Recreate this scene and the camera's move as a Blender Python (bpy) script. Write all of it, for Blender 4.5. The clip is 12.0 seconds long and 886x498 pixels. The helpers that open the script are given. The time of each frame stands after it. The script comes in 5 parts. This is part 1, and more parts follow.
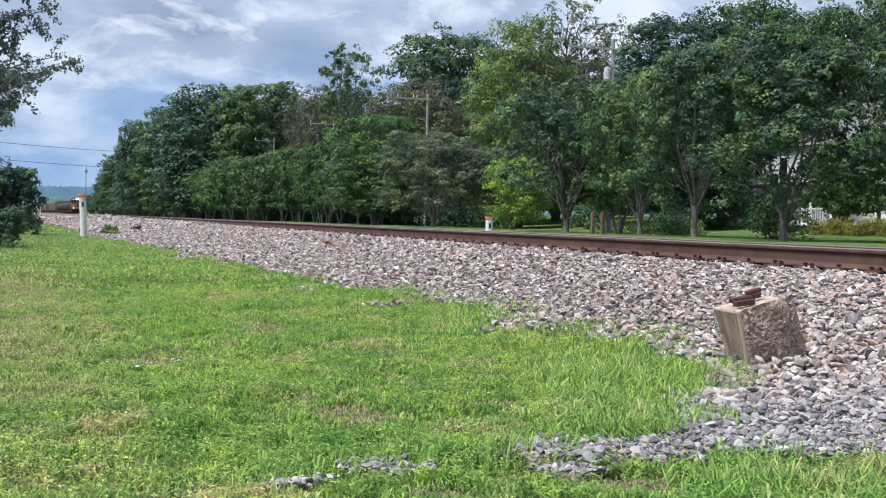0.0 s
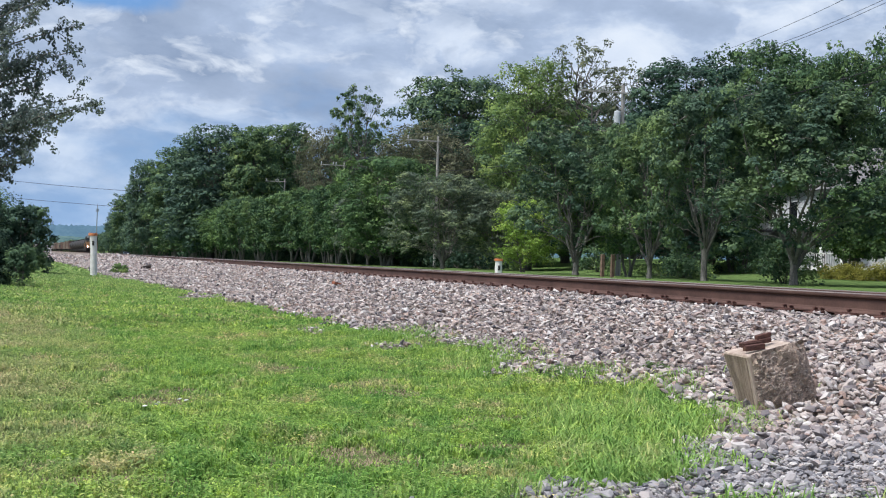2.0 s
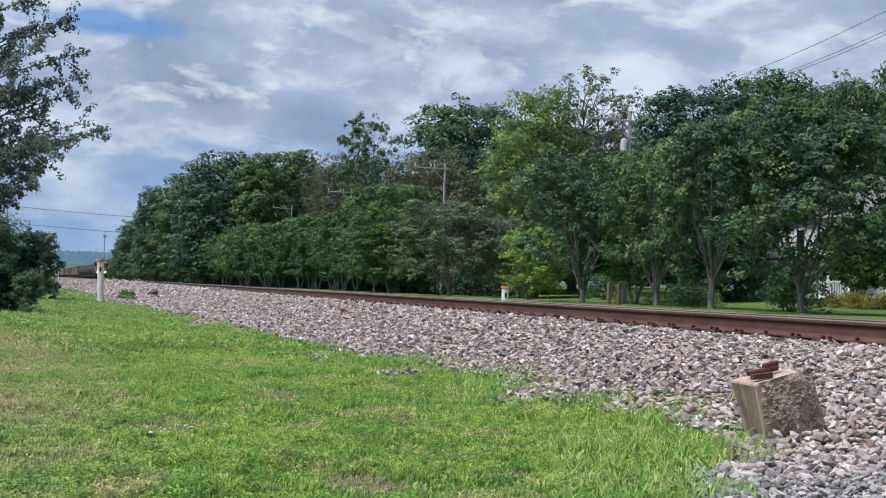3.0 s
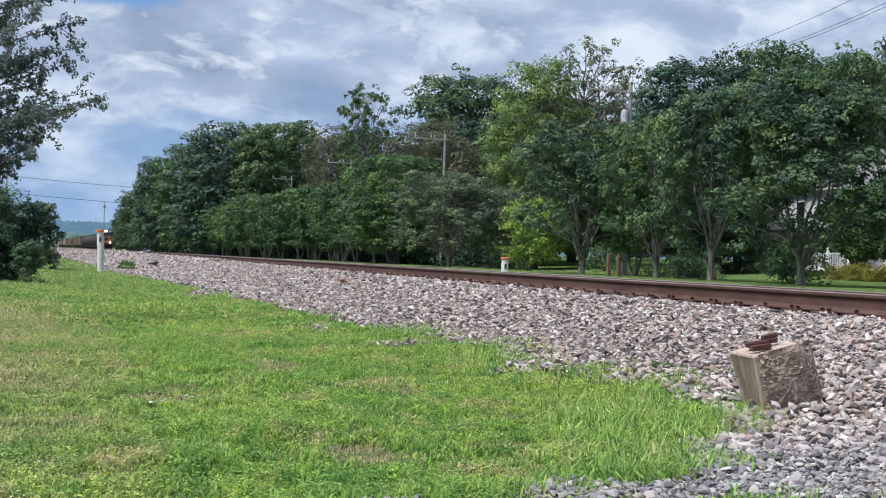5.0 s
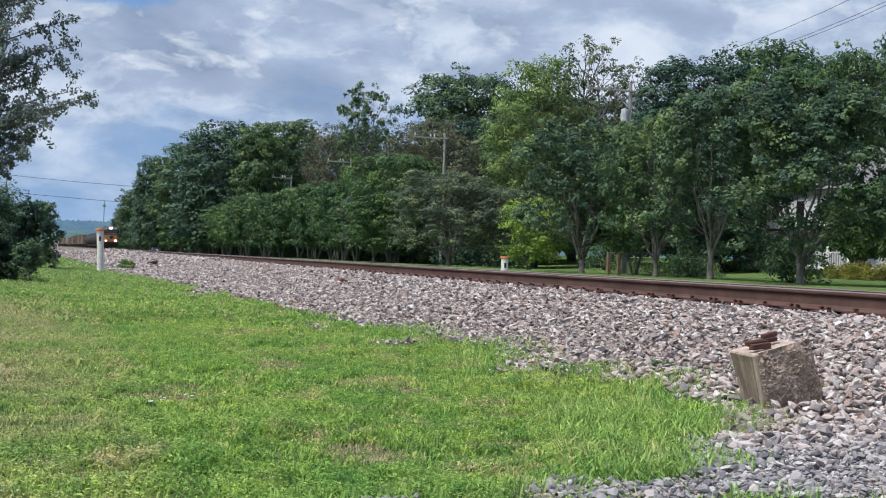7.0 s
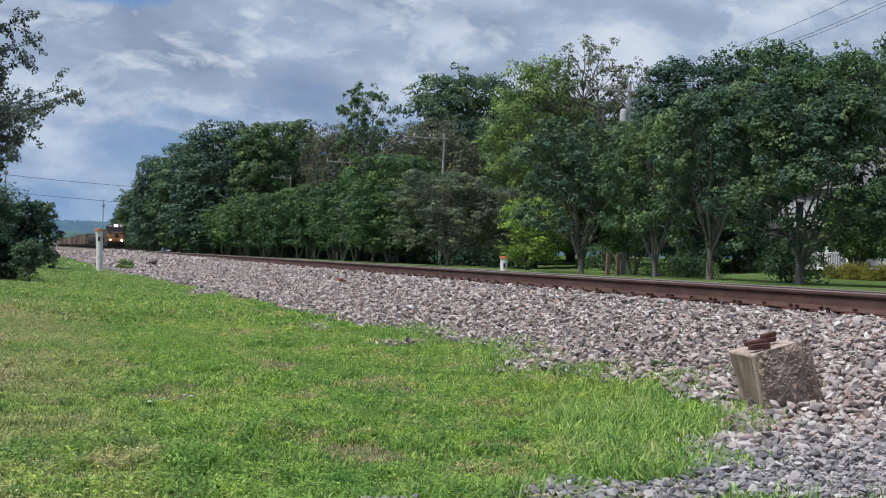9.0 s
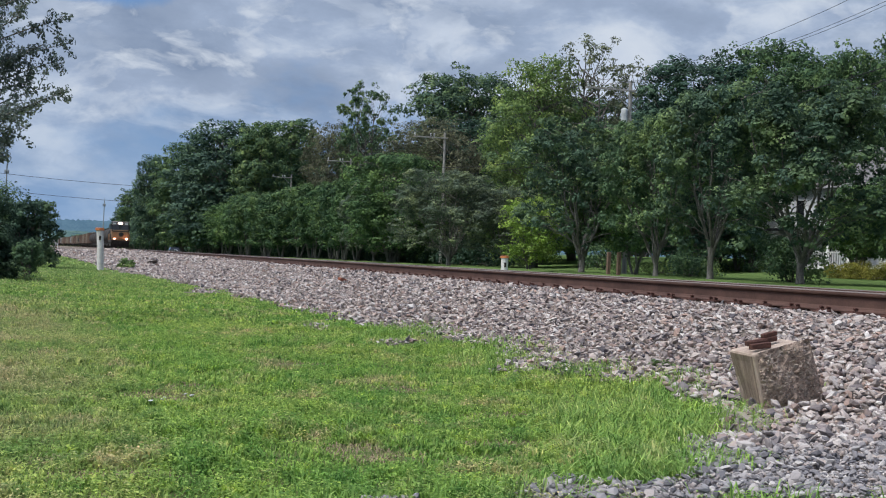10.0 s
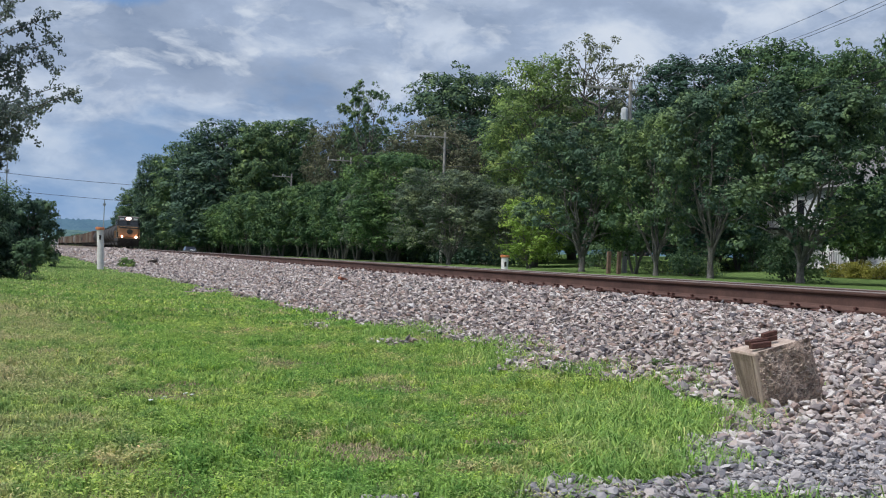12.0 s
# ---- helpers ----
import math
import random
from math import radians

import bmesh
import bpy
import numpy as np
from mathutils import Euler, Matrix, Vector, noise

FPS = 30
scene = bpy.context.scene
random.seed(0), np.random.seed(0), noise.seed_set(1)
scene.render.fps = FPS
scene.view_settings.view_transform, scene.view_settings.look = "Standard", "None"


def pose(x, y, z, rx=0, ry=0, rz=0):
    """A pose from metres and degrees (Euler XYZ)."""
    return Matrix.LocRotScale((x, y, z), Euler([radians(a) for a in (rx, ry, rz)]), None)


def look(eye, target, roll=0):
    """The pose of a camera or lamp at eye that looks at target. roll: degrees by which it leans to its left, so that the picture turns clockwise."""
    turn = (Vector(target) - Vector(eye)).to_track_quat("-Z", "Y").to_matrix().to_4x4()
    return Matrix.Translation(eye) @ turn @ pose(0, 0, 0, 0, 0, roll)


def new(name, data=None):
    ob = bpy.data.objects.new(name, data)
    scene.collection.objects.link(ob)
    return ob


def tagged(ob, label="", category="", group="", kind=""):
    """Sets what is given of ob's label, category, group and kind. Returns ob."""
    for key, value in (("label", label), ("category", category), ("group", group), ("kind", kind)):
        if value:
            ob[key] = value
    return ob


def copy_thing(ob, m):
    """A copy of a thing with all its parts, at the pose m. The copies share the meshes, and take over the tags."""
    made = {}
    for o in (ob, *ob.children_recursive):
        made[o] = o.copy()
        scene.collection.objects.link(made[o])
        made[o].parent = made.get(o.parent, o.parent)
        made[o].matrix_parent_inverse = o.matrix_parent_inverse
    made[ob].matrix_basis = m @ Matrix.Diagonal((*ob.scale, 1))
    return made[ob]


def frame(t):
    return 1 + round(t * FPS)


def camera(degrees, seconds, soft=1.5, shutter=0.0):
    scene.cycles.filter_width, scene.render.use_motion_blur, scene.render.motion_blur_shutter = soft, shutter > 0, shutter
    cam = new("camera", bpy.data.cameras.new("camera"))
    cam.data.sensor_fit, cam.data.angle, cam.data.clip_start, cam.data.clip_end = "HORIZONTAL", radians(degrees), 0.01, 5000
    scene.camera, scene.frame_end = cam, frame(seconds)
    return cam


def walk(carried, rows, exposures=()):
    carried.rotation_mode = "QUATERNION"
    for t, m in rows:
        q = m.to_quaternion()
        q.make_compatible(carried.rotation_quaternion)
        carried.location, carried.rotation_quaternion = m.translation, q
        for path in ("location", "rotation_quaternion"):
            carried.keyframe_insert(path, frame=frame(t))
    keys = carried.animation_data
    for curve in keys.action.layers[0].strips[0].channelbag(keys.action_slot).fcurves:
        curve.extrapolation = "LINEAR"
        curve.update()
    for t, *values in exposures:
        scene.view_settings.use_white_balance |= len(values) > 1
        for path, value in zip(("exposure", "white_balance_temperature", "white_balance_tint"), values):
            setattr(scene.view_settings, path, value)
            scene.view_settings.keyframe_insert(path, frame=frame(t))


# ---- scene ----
# World: x to the right of the railway, y along it, z up. Lawn level is z = 0; the camera stands at x = y = 0.
EYE = (0.0, 0.0, 0.8)
cam = camera(41.6, 12.0, soft=1.1)
TURNS = [
    (0.0, 88.778, -1.705, -18.255),
    (0.5, 88.790, -1.681, -18.621),
    (1.0, 88.847, -1.707, -18.770),
    (1.5, 89.485, -1.846, -18.350),
    (2.0, 90.809, -2.166, -17.796),
    (2.5, 91.860, -2.258, -17.512),
    (3.0, 92.126, -2.344, -17.473),
    (3.6, 91.650, -2.400, -17.475),
    (4.3, 90.930, -2.470, -17.480),
    (5.0, 90.711, -2.485, -17.484),
    (5.5, 90.701, -2.475, -17.489),
    (6.0, 90.699, -2.475, -17.491),
    (6.5, 90.676, -2.473, -17.500),
    (7.0, 90.660, -2.465, -17.495),
    (9.0, 90.670, -2.475, -17.535),
    (9.5, 90.645, -2.476, -17.515),
    (10.0, 90.635, -2.490, -17.498),
    (10.5, 90.645, -2.470, -17.503),
    (11.0, 90.635, -2.460, -17.493),
    (11.5, 90.616, -2.470, -17.478),
    (12.0, 90.600, -2.490, -17.490),
]
walk(cam, [(t, pose(*EYE, rx, ry, rz)) for t, rx, ry, rz in TURNS],
     exposures=[(0.0, 0.52), (1.5, 0.48), (3.0, 0.28), (5.5, 0.42), (7.0, 0.32), (9.0, 0.10), (10.0, 0.08), (12.0, 0.12)])

# ---- light: a broken overcast, sun high on the left behind thin cloud ----
SUN_ELEVATION, SUN_AZIMUTH = radians(57), radians(-105)   # azimuth from +y towards +x
world = bpy.data.worlds.new("sky")
scene.world = world
world.use_nodes = True
wn, wl = world.node_tree.nodes, world.node_tree.links
sky = wn.new("ShaderNodeTexSky")
sky.sky_type, sky.sun_disc = "NISHITA", False
sky.sun_elevation, sky.sun_rotation = SUN_ELEVATION, SUN_AZIMUTH
sky.dust_density = 2.0
wl.new(sky.outputs[0], wn["Background"].inputs[0])
wn["Background"].inputs[1].default_value = 0.15
sun = new("sun", bpy.data.lights.new("sun", "SUN"))
sun.data.energy, sun.data.angle, sun.data.color = 3.4, radians(24), (0.965, 0.985, 1.0)
toward = Vector((math.sin(SUN_AZIMUTH) * math.cos(SUN_ELEVATION), math.cos(SUN_AZIMUTH) * math.cos(SUN_ELEVATION), math.sin(SUN_ELEVATION)))
sun.matrix_world = look(toward * 100, (0, 0, 0))


# ---- materials ----
class Nodes:
    """A short hand for node materials."""

    def __init__(self, name, rough=0.8, metal=0.0, spec=0.3):
        self.mat = bpy.data.materials.new(name)
        self.mat.use_nodes = True
        self.n, self.l = self.mat.node_tree.nodes, self.mat.node_tree.links
        self.bsdf, self.out = self.n["Principled BSDF"], self.n["Material Output"]
        self.set(Roughness=rough, Metallic=metal)
        self.bsdf.inputs["Specular IOR Level"].default_value = spec
        self.coords = self.n.new("ShaderNodeTexCoord").outputs["Object"]

    def set(self, **values):
        for key, value in values.items():
            self.bsdf.inputs[key].default_value = value

    def put(self, socket, value):
        if isinstance(value, bpy.types.NodeSocket):
            self.l.new(value, socket)
        else:
            socket.default_value = value if not (isinstance(value, tuple) and len(value) == 3 and len(socket.default_value) == 4) else (*value, 1)

    def noise(self, scale, detail=4, rough=0.6, coords=None, stretch=None):
        node = self.n.new("ShaderNodeTexNoise")
        node.inputs["Scale"].default_value, node.inputs["Detail"].default_value, node.inputs["Roughness"].default_value = scale, detail, rough
        source = coords or self.coords
        if stretch:
            m = self.n.new("ShaderNodeMapping")
            m.inputs["Scale"].default_value = stretch
            self.l.new(source, m.inputs[0])
            source = m.outputs[0]
        self.l.new(source, node.inputs["Vector"])
        return node.outputs["Fac"]

    def ramp(self, fac, stops):
        node = self.n.new("ShaderNodeValToRGB")
        els = node.color_ramp.elements
        while len(els) < len(stops):
            els.new(0.5)
        for el, (at, col) in zip(els, stops):
            el.position, el.color = at, (*col, 1) if isinstance(col, tuple) else (col, col, col, 1)
        self.l.new(fac, node.inputs[0])
        return node.outputs[0]

    def mix(self, fac, a, b, mode="MIX"):
        node = self.n.new("ShaderNodeMix")
        node.data_type, node.blend_type = "RGBA", mode
        self.put(node.inputs[0], fac)
        self.put(node.inputs[6], a)
        self.put(node.inputs[7], b)
        return node.outputs[2]

    def math(self, op, a, b=0.5):
        node = self.n.new("ShaderNodeMath")
        node.operation = op
        self.put(node.inputs[0], a)
        self.put(node.inputs[1], b)
        return node.outputs[0]

    def random(self):
        """A value of its own for each object and each loose piece of it."""
        a = self.n.new("ShaderNodeObjectInfo").outputs["Random"]
        b = self.n.new("ShaderNodeNewGeometry").outputs["Random Per Island"]
        return self.math("FRACT", self.math("ADD", a, b), 0.0)

    def colour(self, value):
        self.put(self.bsdf.inputs["Base Color"], value)
        return self

    def bump(self, fac, strength, distance):
        node = self.n.new("ShaderNodeBump")
        node.inputs["Strength"].default_value, node.inputs["Distance"].default_value = strength, distance
        self.l.new(fac, node.inputs["Height"])
        self.l.new(node.outputs[0], self.bsdf.inputs["Normal"])
        return self


def surface(name, dark, light, scale, rough=0.8, metal=0.0, bump=0.3, depth=0.01, fine=8.0, spec=0.3, stretch=None):
    """A weathered surface: two colours mixed by broad stains and fine grain."""
    m = Nodes(name, rough, metal, spec)
    broad, grain = m.noise(scale, 4, 0.6, stretch=stretch), m.noise(scale * fine, 3, 0.7, stretch=stretch)
    both = m.math("ADD", m.math("MULTIPLY", broad, 0.6), m.math("MULTIPLY", grain, 0.4))
    m.colour(m.ramp(both, [(0.35, dark), (0.65, light)]))
    m.bump(grain, bump, depth)
    return m.mat


def leaf_material(name, dark, light, yellow, through_light=0.33):
    m = Nodes(name, 0.65, 0.0, 0.10)
    each = m.n.new("ShaderNodeNewGeometry").outputs["Random Per Island"]
    tree = m.n.new("ShaderNodeObjectInfo").outputs["Random"]
    patch = m.noise(0.55, 3, 0.6)
    base = m.mix(m.ramp(each, [(0.0, 0.18), (1.0, 0.82)]), dark, light)
    base = m.mix(m.ramp(patch, [(0.47, 0.0), (0.66, 0.95)]), base, yellow)
    base = m.mix(m.math("MULTIPLY", tree, 0.35), base, (dark[0] * 0.9, dark[1] * 0.9, dark[2] * 1.1))
    base = m.mix(1.0, base, m.ramp(m.noise(1.1, 3, 0.6), [(0.36, (0.60, 0.62, 0.66)), (0.5, (1.0, 1.0, 1.0)), (0.64, (1.32, 1.30, 1.2))]), "MULTIPLY")
    base = m.mix(1.0, base, (1.0, 1.0, 1.08), "MULTIPLY")
    m.colour(base)
    glow = m.n.new("ShaderNodeBsdfTranslucent")
    m.l.new(base, glow.inputs[0])
    blend = m.n.new("ShaderNodeMixShader")
    blend.inputs[0].default_value = through_light
    m.l.new(m.bsdf.outputs[0], blend.inputs[1])
    m.l.new(glow.outputs[0], blend.inputs[2])
    m.l.new(blend.outputs[0], m.out.inputs[0])
    return m.mat


def grass_material(name, blades, fresh=0.0, through_light=0.4):
    """Lawn colours by place: fresh green, yellow-green and dry straw in patches."""
    m = Nodes(name, 0.7, 0.0, 0.2 if blades else 0.0)
    where = m.coords
    sep = m.n.new("ShaderNodeSeparateXYZ")
    m.l.new(where, sep.inputs[0])

    def span(value, *ends):
        node = m.n.new("ShaderNodeMapRange")
        m.l.new(value, node.inputs[0])
        for at, end in zip((1, 2, 3, 4), ends):
            node.inputs[at].default_value = end
        return node.outputs[0]

    broad, patch = m.noise(0.45, 3, 0.55, where), m.noise(1.7, 4, 0.65, where)
    col = m.mix(m.ramp(broad, [(0.4, 0.0), (0.62, 1.0)]), (0.220, 0.394, 0.088), (0.342, 0.480, 0.120))
    col = m.mix(m.ramp(patch, [(0.53, 0.0), (0.65, 0.85)]), col, (0.52, 0.45, 0.25))
    col = m.mix(m.ramp(m.noise(3.6, 3, 0.6, where), [(0.38, 0.7), (0.48, 0.0)]), col, (0.140, 0.315, 0.075))
    col = m.mix(m.ramp(m.noise(5.2, 3, 0.6, where), [(0.58, 0.0), (0.70, 0.7)]), col, (0.42, 0.60, 0.08))
    col = m.mix(1.0, col, m.ramp(m.noise(15, 3, 0.6, where), [(0.36, (0.52, 0.62, 0.60)), (0.5, (1.0, 1.0, 1.0)), (0.64, (1.38, 1.28, 1.2))]), "MULTIPLY")
    west = m.math("MULTIPLY", m.math("ADD", m.math("MULTIPLY", sep.outputs[0], -1.1), 0.55), m.ramp(m.noise(0.9, 3, 0.6, where), [(0.35, 0.25), (0.6, 1.0)]))
    fac = m.n.new("ShaderNodeClamp")
    west = m.math("MULTIPLY", west, span(sep.outputs[0], -3.5, -1.8, 0.05, 1.0))
    m.l.new(m.math("MULTIPLY", m.math("MULTIPLY", west, m.math("MULTIPLY", span(sep.outputs[1], 13.0, 20.0, 1.0, 0.1), span(sep.outputs[1], 4.0, 5.4, 0.2, 1.0))), 0.75), fac.inputs[0])
    col = m.mix(fac.outputs[0], col, (0.46, 0.42, 0.235))
    col = m.mix(span(sep.outputs[1], 16.0, 42.0, 0.0, 0.62), col, (0.245, 0.375, 0.135))
    if fresh:
        col = m.mix(fresh, col, (0.235, 0.395, 0.105))
    if blades:
        tint = m.ramp(m.random(), [(0.0, (0.55, 0.60, 0.58)), (0.35, (0.86, 0.88, 0.86)), (0.62, (1.14, 1.08, 1.04)), (0.84, (1.36, 1.22, 1.25)), (0.93, (1.6, 1.28, 1.6))])
        col = m.mix(1.0, col, tint, "MULTIPLY")
    else:
        # thatch and soil under the blades; plain mown grass beyond the railway and far off
        thatch = m.mix(m.noise(30, 4, 0.7, where), (0.048, 0.048, 0.022), (0.25, 0.205, 0.13))
        away = m.math("MAXIMUM", span(sep.outputs[0], 10.0, 13.0, 0.0, 1.0), span(sep.outputs[1], 70.0, 120.0, 0.0, 1.0))
        # dark greens mixed in here and below stand in for shade among blades
        mown = m.mix(0.87, col, m.mix(m.noise(12, 3, 0.7, where), (0.044, 0.076, 0.026), (0.125, 0.180, 0.060)))
        thatch = m.mix(m.ramp(m.noise(7, 4, 0.7, where), [(0.35, 0.25), (0.6, 0.7)]), thatch, m.mix(0.62, col, (0.035, 0.065, 0.018)))
        col = m.mix(away, thatch, mown)
        m.bump(m.noise(60, 3, 0.7, where), 0.8, 0.03)
    m.colour(col)
    if blades:
        glow = m.n.new("ShaderNodeBsdfTranslucent")
        m.l.new(col, glow.inputs[0])
        blend = m.n.new("ShaderNodeMixShader")
        blend.inputs[0].default_value = through_light
        m.l.new(m.bsdf.outputs[0], blend.inputs[1])
        m.l.new(glow.outputs[0], blend.inputs[2])
        m.l.new(blend.outputs[0], m.out.inputs[0])
    return m.mat


def stone_material():
    m = Nodes("crushed stone", 0.85, 0.0, 0.25)
    col = m.ramp(m.random(), [(0.0, (0.070, 0.066, 0.078)), (0.12, (0.38, 0.315, 0.285)), (0.28, (0.51, 0.44, 0.395)), (0.40, (0.148, 0.126, 0.134)), (0.50, (0.37, 0.28, 0.245)),
                              (0.66, (0.68, 0.635, 0.60)), (0.76, (0.205, 0.174, 0.168)), (0.86, (0.39, 0.265, 0.21)), (0.93, (0.57, 0.51, 0.465)), (0.985, (0.052, 0.050, 0.062))])
    geo = m.n.new("ShaderNodeNewGeometry").outputs["Position"]
    low = m.n.new("ShaderNodeSeparateXYZ")
    m.l.new(geo, low.inputs[0])
    grey = m.n.new("ShaderNodeMapRange")
    for at, value in zip((1, 2, 3, 4), (4.95, 5.6, 0.85, 0.0)):
        grey.inputs[at].default_value = value
    m.l.new(m.math("ADD", low.outputs[1], m.math("MULTIPLY", m.noise(1.2, 2, 0.5, geo), 1.2)), grey.inputs[0])
    slate = m.ramp(m.random(), [(0.0, (0.095, 0.098, 0.115)), (0.25, (0.20, 0.205, 0.225)), (0.45, (0.34, 0.325, 0.325)), (0.62, (0.56, 0.525, 0.50)), (0.78, (0.155, 0.158, 0.178)), (0.9, (0.42, 0.36, 0.325)), (1.0, (0.26, 0.26, 0.28))])
    col = m.mix(grey.outputs[0], col, slate)
    col = m.mix(m.math("MULTIPLY", m.noise(30, 4, 0.7, geo), 0.35), col, (0.16, 0.14, 0.135))
    m.colour(col)
    return m.bump(m.noise(90, 3, 0.7, geo), 0.4, 0.004).mat


def glowing(name, colour, strength):
    m = Nodes(name)
    m.set(**{"Base Color": (*colour, 1), "Emission Color": (*colour, 1), "Emission Strength": strength})
    return m.mat


GRASS_TALL = grass_material("tall fresh grass", True, 0.4, 0.32)
GRASS, LAWN = grass_material("grass blades", True), grass_material("lawn soil", False)
STONE = stone_material()
STRAW = surface("dead straw", (0.15, 0.110, 0.070), (0.42, 0.33, 0.22), 25.0, 0.9, bump=0.0)
BED = surface("stone dust and fines", (0.050, 0.043, 0.037), (0.31, 0.25, 0.205), 7.0, 0.95, bump=1.0, depth=0.03, fine=4)
RAIL_SIDE = surface("rusty rail steel", (0.060, 0.032, 0.026), (0.125, 0.070, 0.055), 3.0, 0.75, 0.2, 0.3, 0.002, 20)
RAIL_TOP = surface("worn rail head", (0.19, 0.145, 0.12), (0.33, 0.27, 0.235), 2.0, 0.42, 0.6, 0.1, 0.001, 10, stretch=(1, 0.1, 1))
RUST = surface("dark rust", (0.045, 0.023, 0.020), (0.135, 0.062, 0.048), 14.0, 0.85, 0.1, 0.5, 0.004)
TIE = surface("creosoted timber", (0.030, 0.024, 0.020), (0.10, 0.080, 0.065), 3.0, 0.9, bump=0.6, depth=0.01, stretch=(1, 8, 8))
AGGREGATE = surface("exposed aggregate concrete", (0.15, 0.102, 0.080), (0.62, 0.48, 0.385), 46.0, 0.95, bump=1.0, depth=0.015, fine=2.2)
CONCRETE = surface("weathered concrete", (0.23, 0.165, 0.13), (0.52, 0.42, 0.345), 5.0, 0.9, bump=0.4, depth=0.006, stretch=(1, 1, 0.35))
WHITE_POST = surface("weathered white post", (0.50, 0.49, 0.46), (0.74, 0.73, 0.70), 6.0, 0.6, bump=0.1)
ORANGE = surface("faded orange plastic", (0.50, 0.165, 0.065), (0.68, 0.26, 0.11), 12.0, 0.5, bump=0.1)
BARK = surface("grey bark", (0.070, 0.064, 0.058), (0.20, 0.185, 0.165), 5.0, 0.95, bump=0.8, depth=0.03, stretch=(1, 1, 0.25))
PALE_BARK = surface("pale grey bark", (0.065, 0.060, 0.055), (0.25, 0.235, 0.215), 6.0, 0.95, bump=0.8, depth=0.03, stretch=(1, 1, 0.25))
BOARD_MARKS = surface("brown board-marked concrete", (0.12, 0.085, 0.065), (0.36, 0.275, 0.215), 7.0, 0.9, bump=0.5, depth=0.004, stretch=(5, 5, 0.4))
POLE_WOOD = surface("weathered pole timber", (0.20, 0.188, 0.172), (0.44, 0.415, 0.385), 4.0, 0.9, bump=0.4, stretch=(4, 4, 0.3))
PEBBLE = surface("pebbles in mortar", (0.13, 0.098, 0.080), (0.52, 0.43, 0.36), 28.0, 0.85, bump=0.2)
CABLE = surface("black cable", (0.02, 0.02, 0.022), (0.05, 0.05, 0.055), 5.0, 0.6)


# ---- mesh helpers ----
def mesh_of(name, verts, faces, material, smooth=False):
    """A mesh from arrays; faces: an (n, k) array of one size."""
    verts, faces = np.asarray(verts, np.float32), np.asarray(faces, np.int32)
    me = bpy.data.meshes.new(name)
    count, size = faces.shape
    me.vertices.add(len(verts))
    me.vertices.foreach_set("co", verts.ravel())
    me.loops.add(count * size)
    me.loops.foreach_set("vertex_index", faces.ravel())
    me.polygons.add(count)
    me.polygons.foreach_set("loop_start", np.arange(0, count * size, size, dtype=np.int32))
    me.polygons.foreach_set("use_smooth", np.full(count, smooth))
    me.update(calc_edges=True)
    me.validate()
    me.materials.append(material)
    return me


def part(name, bm, material, parent, label="", smooth=False):
    """Links a bmesh as one mesh object under a thing or a part."""
    me = bpy.data.meshes.new(name)
    for f in bm.faces:
        f.smooth = smooth
    bm.to_mesh(me)
    bm.free()
    me.materials.append(material)
    ob = new(name, me)
    ob.parent = parent
    return tagged(ob, label)


def thing(name, m, label, category, group="", kind=""):
    ob = tagged(new(name), label, category, group, kind)
    ob.matrix_basis = m
    return ob


def add_box(bm, size, m=None, bevel=0.0):
    made = bmesh.ops.create_cube(bm, size=1.0, matrix=(m or Matrix()) @ Matrix.Diagonal((*size, 1)))
    if bevel:
        edges = list({e for v in made["verts"] for e in v.link_edges})
        bmesh.ops.bevel(bm, geom=edges, offset=bevel, segments=2, affect="EDGES", profile=0.5)
    return bm


def box(size, m=None, bevel=0.0):
    return add_box(bmesh.new(), size, m, bevel)


def add_rod(bm, a, b, r1, r2=None, sides=8):
    a, b = Vector(a), Vector(b)
    turn = (b - a).to_track_quat("Z", "Y").to_matrix().to_4x4()
    bmesh.ops.create_cone(bm, cap_ends=True, segments=sides, radius1=r1, radius2=r1 if r2 is None else r2, depth=(b - a).length,
                          matrix=Matrix.Translation((a + b) / 2) @ turn)
    return bm


def rod(a, b, r1, r2=None, sides=8):
    return add_rod(bmesh.new(), a, b, r1, r2, sides)


def lathe(profile, sides=16):
    """A solid of turning, from (radius, z) pairs."""
    bm = bmesh.new()
    rings = [[bm.verts.new((r * math.cos(a), r * math.sin(a), z)) for a in (2 * math.pi * i / sides for i in range(sides))] for r, z in profile]
    for lo, hi in zip(rings, rings[1:]):
        for i in range(sides):
            bm.faces.new((lo[i], lo[(i + 1) % sides], hi[(i + 1) % sides], hi[i]))
    bm.faces.new(rings[-1])
    bm.faces.new(rings[0][::-1])
    return bm


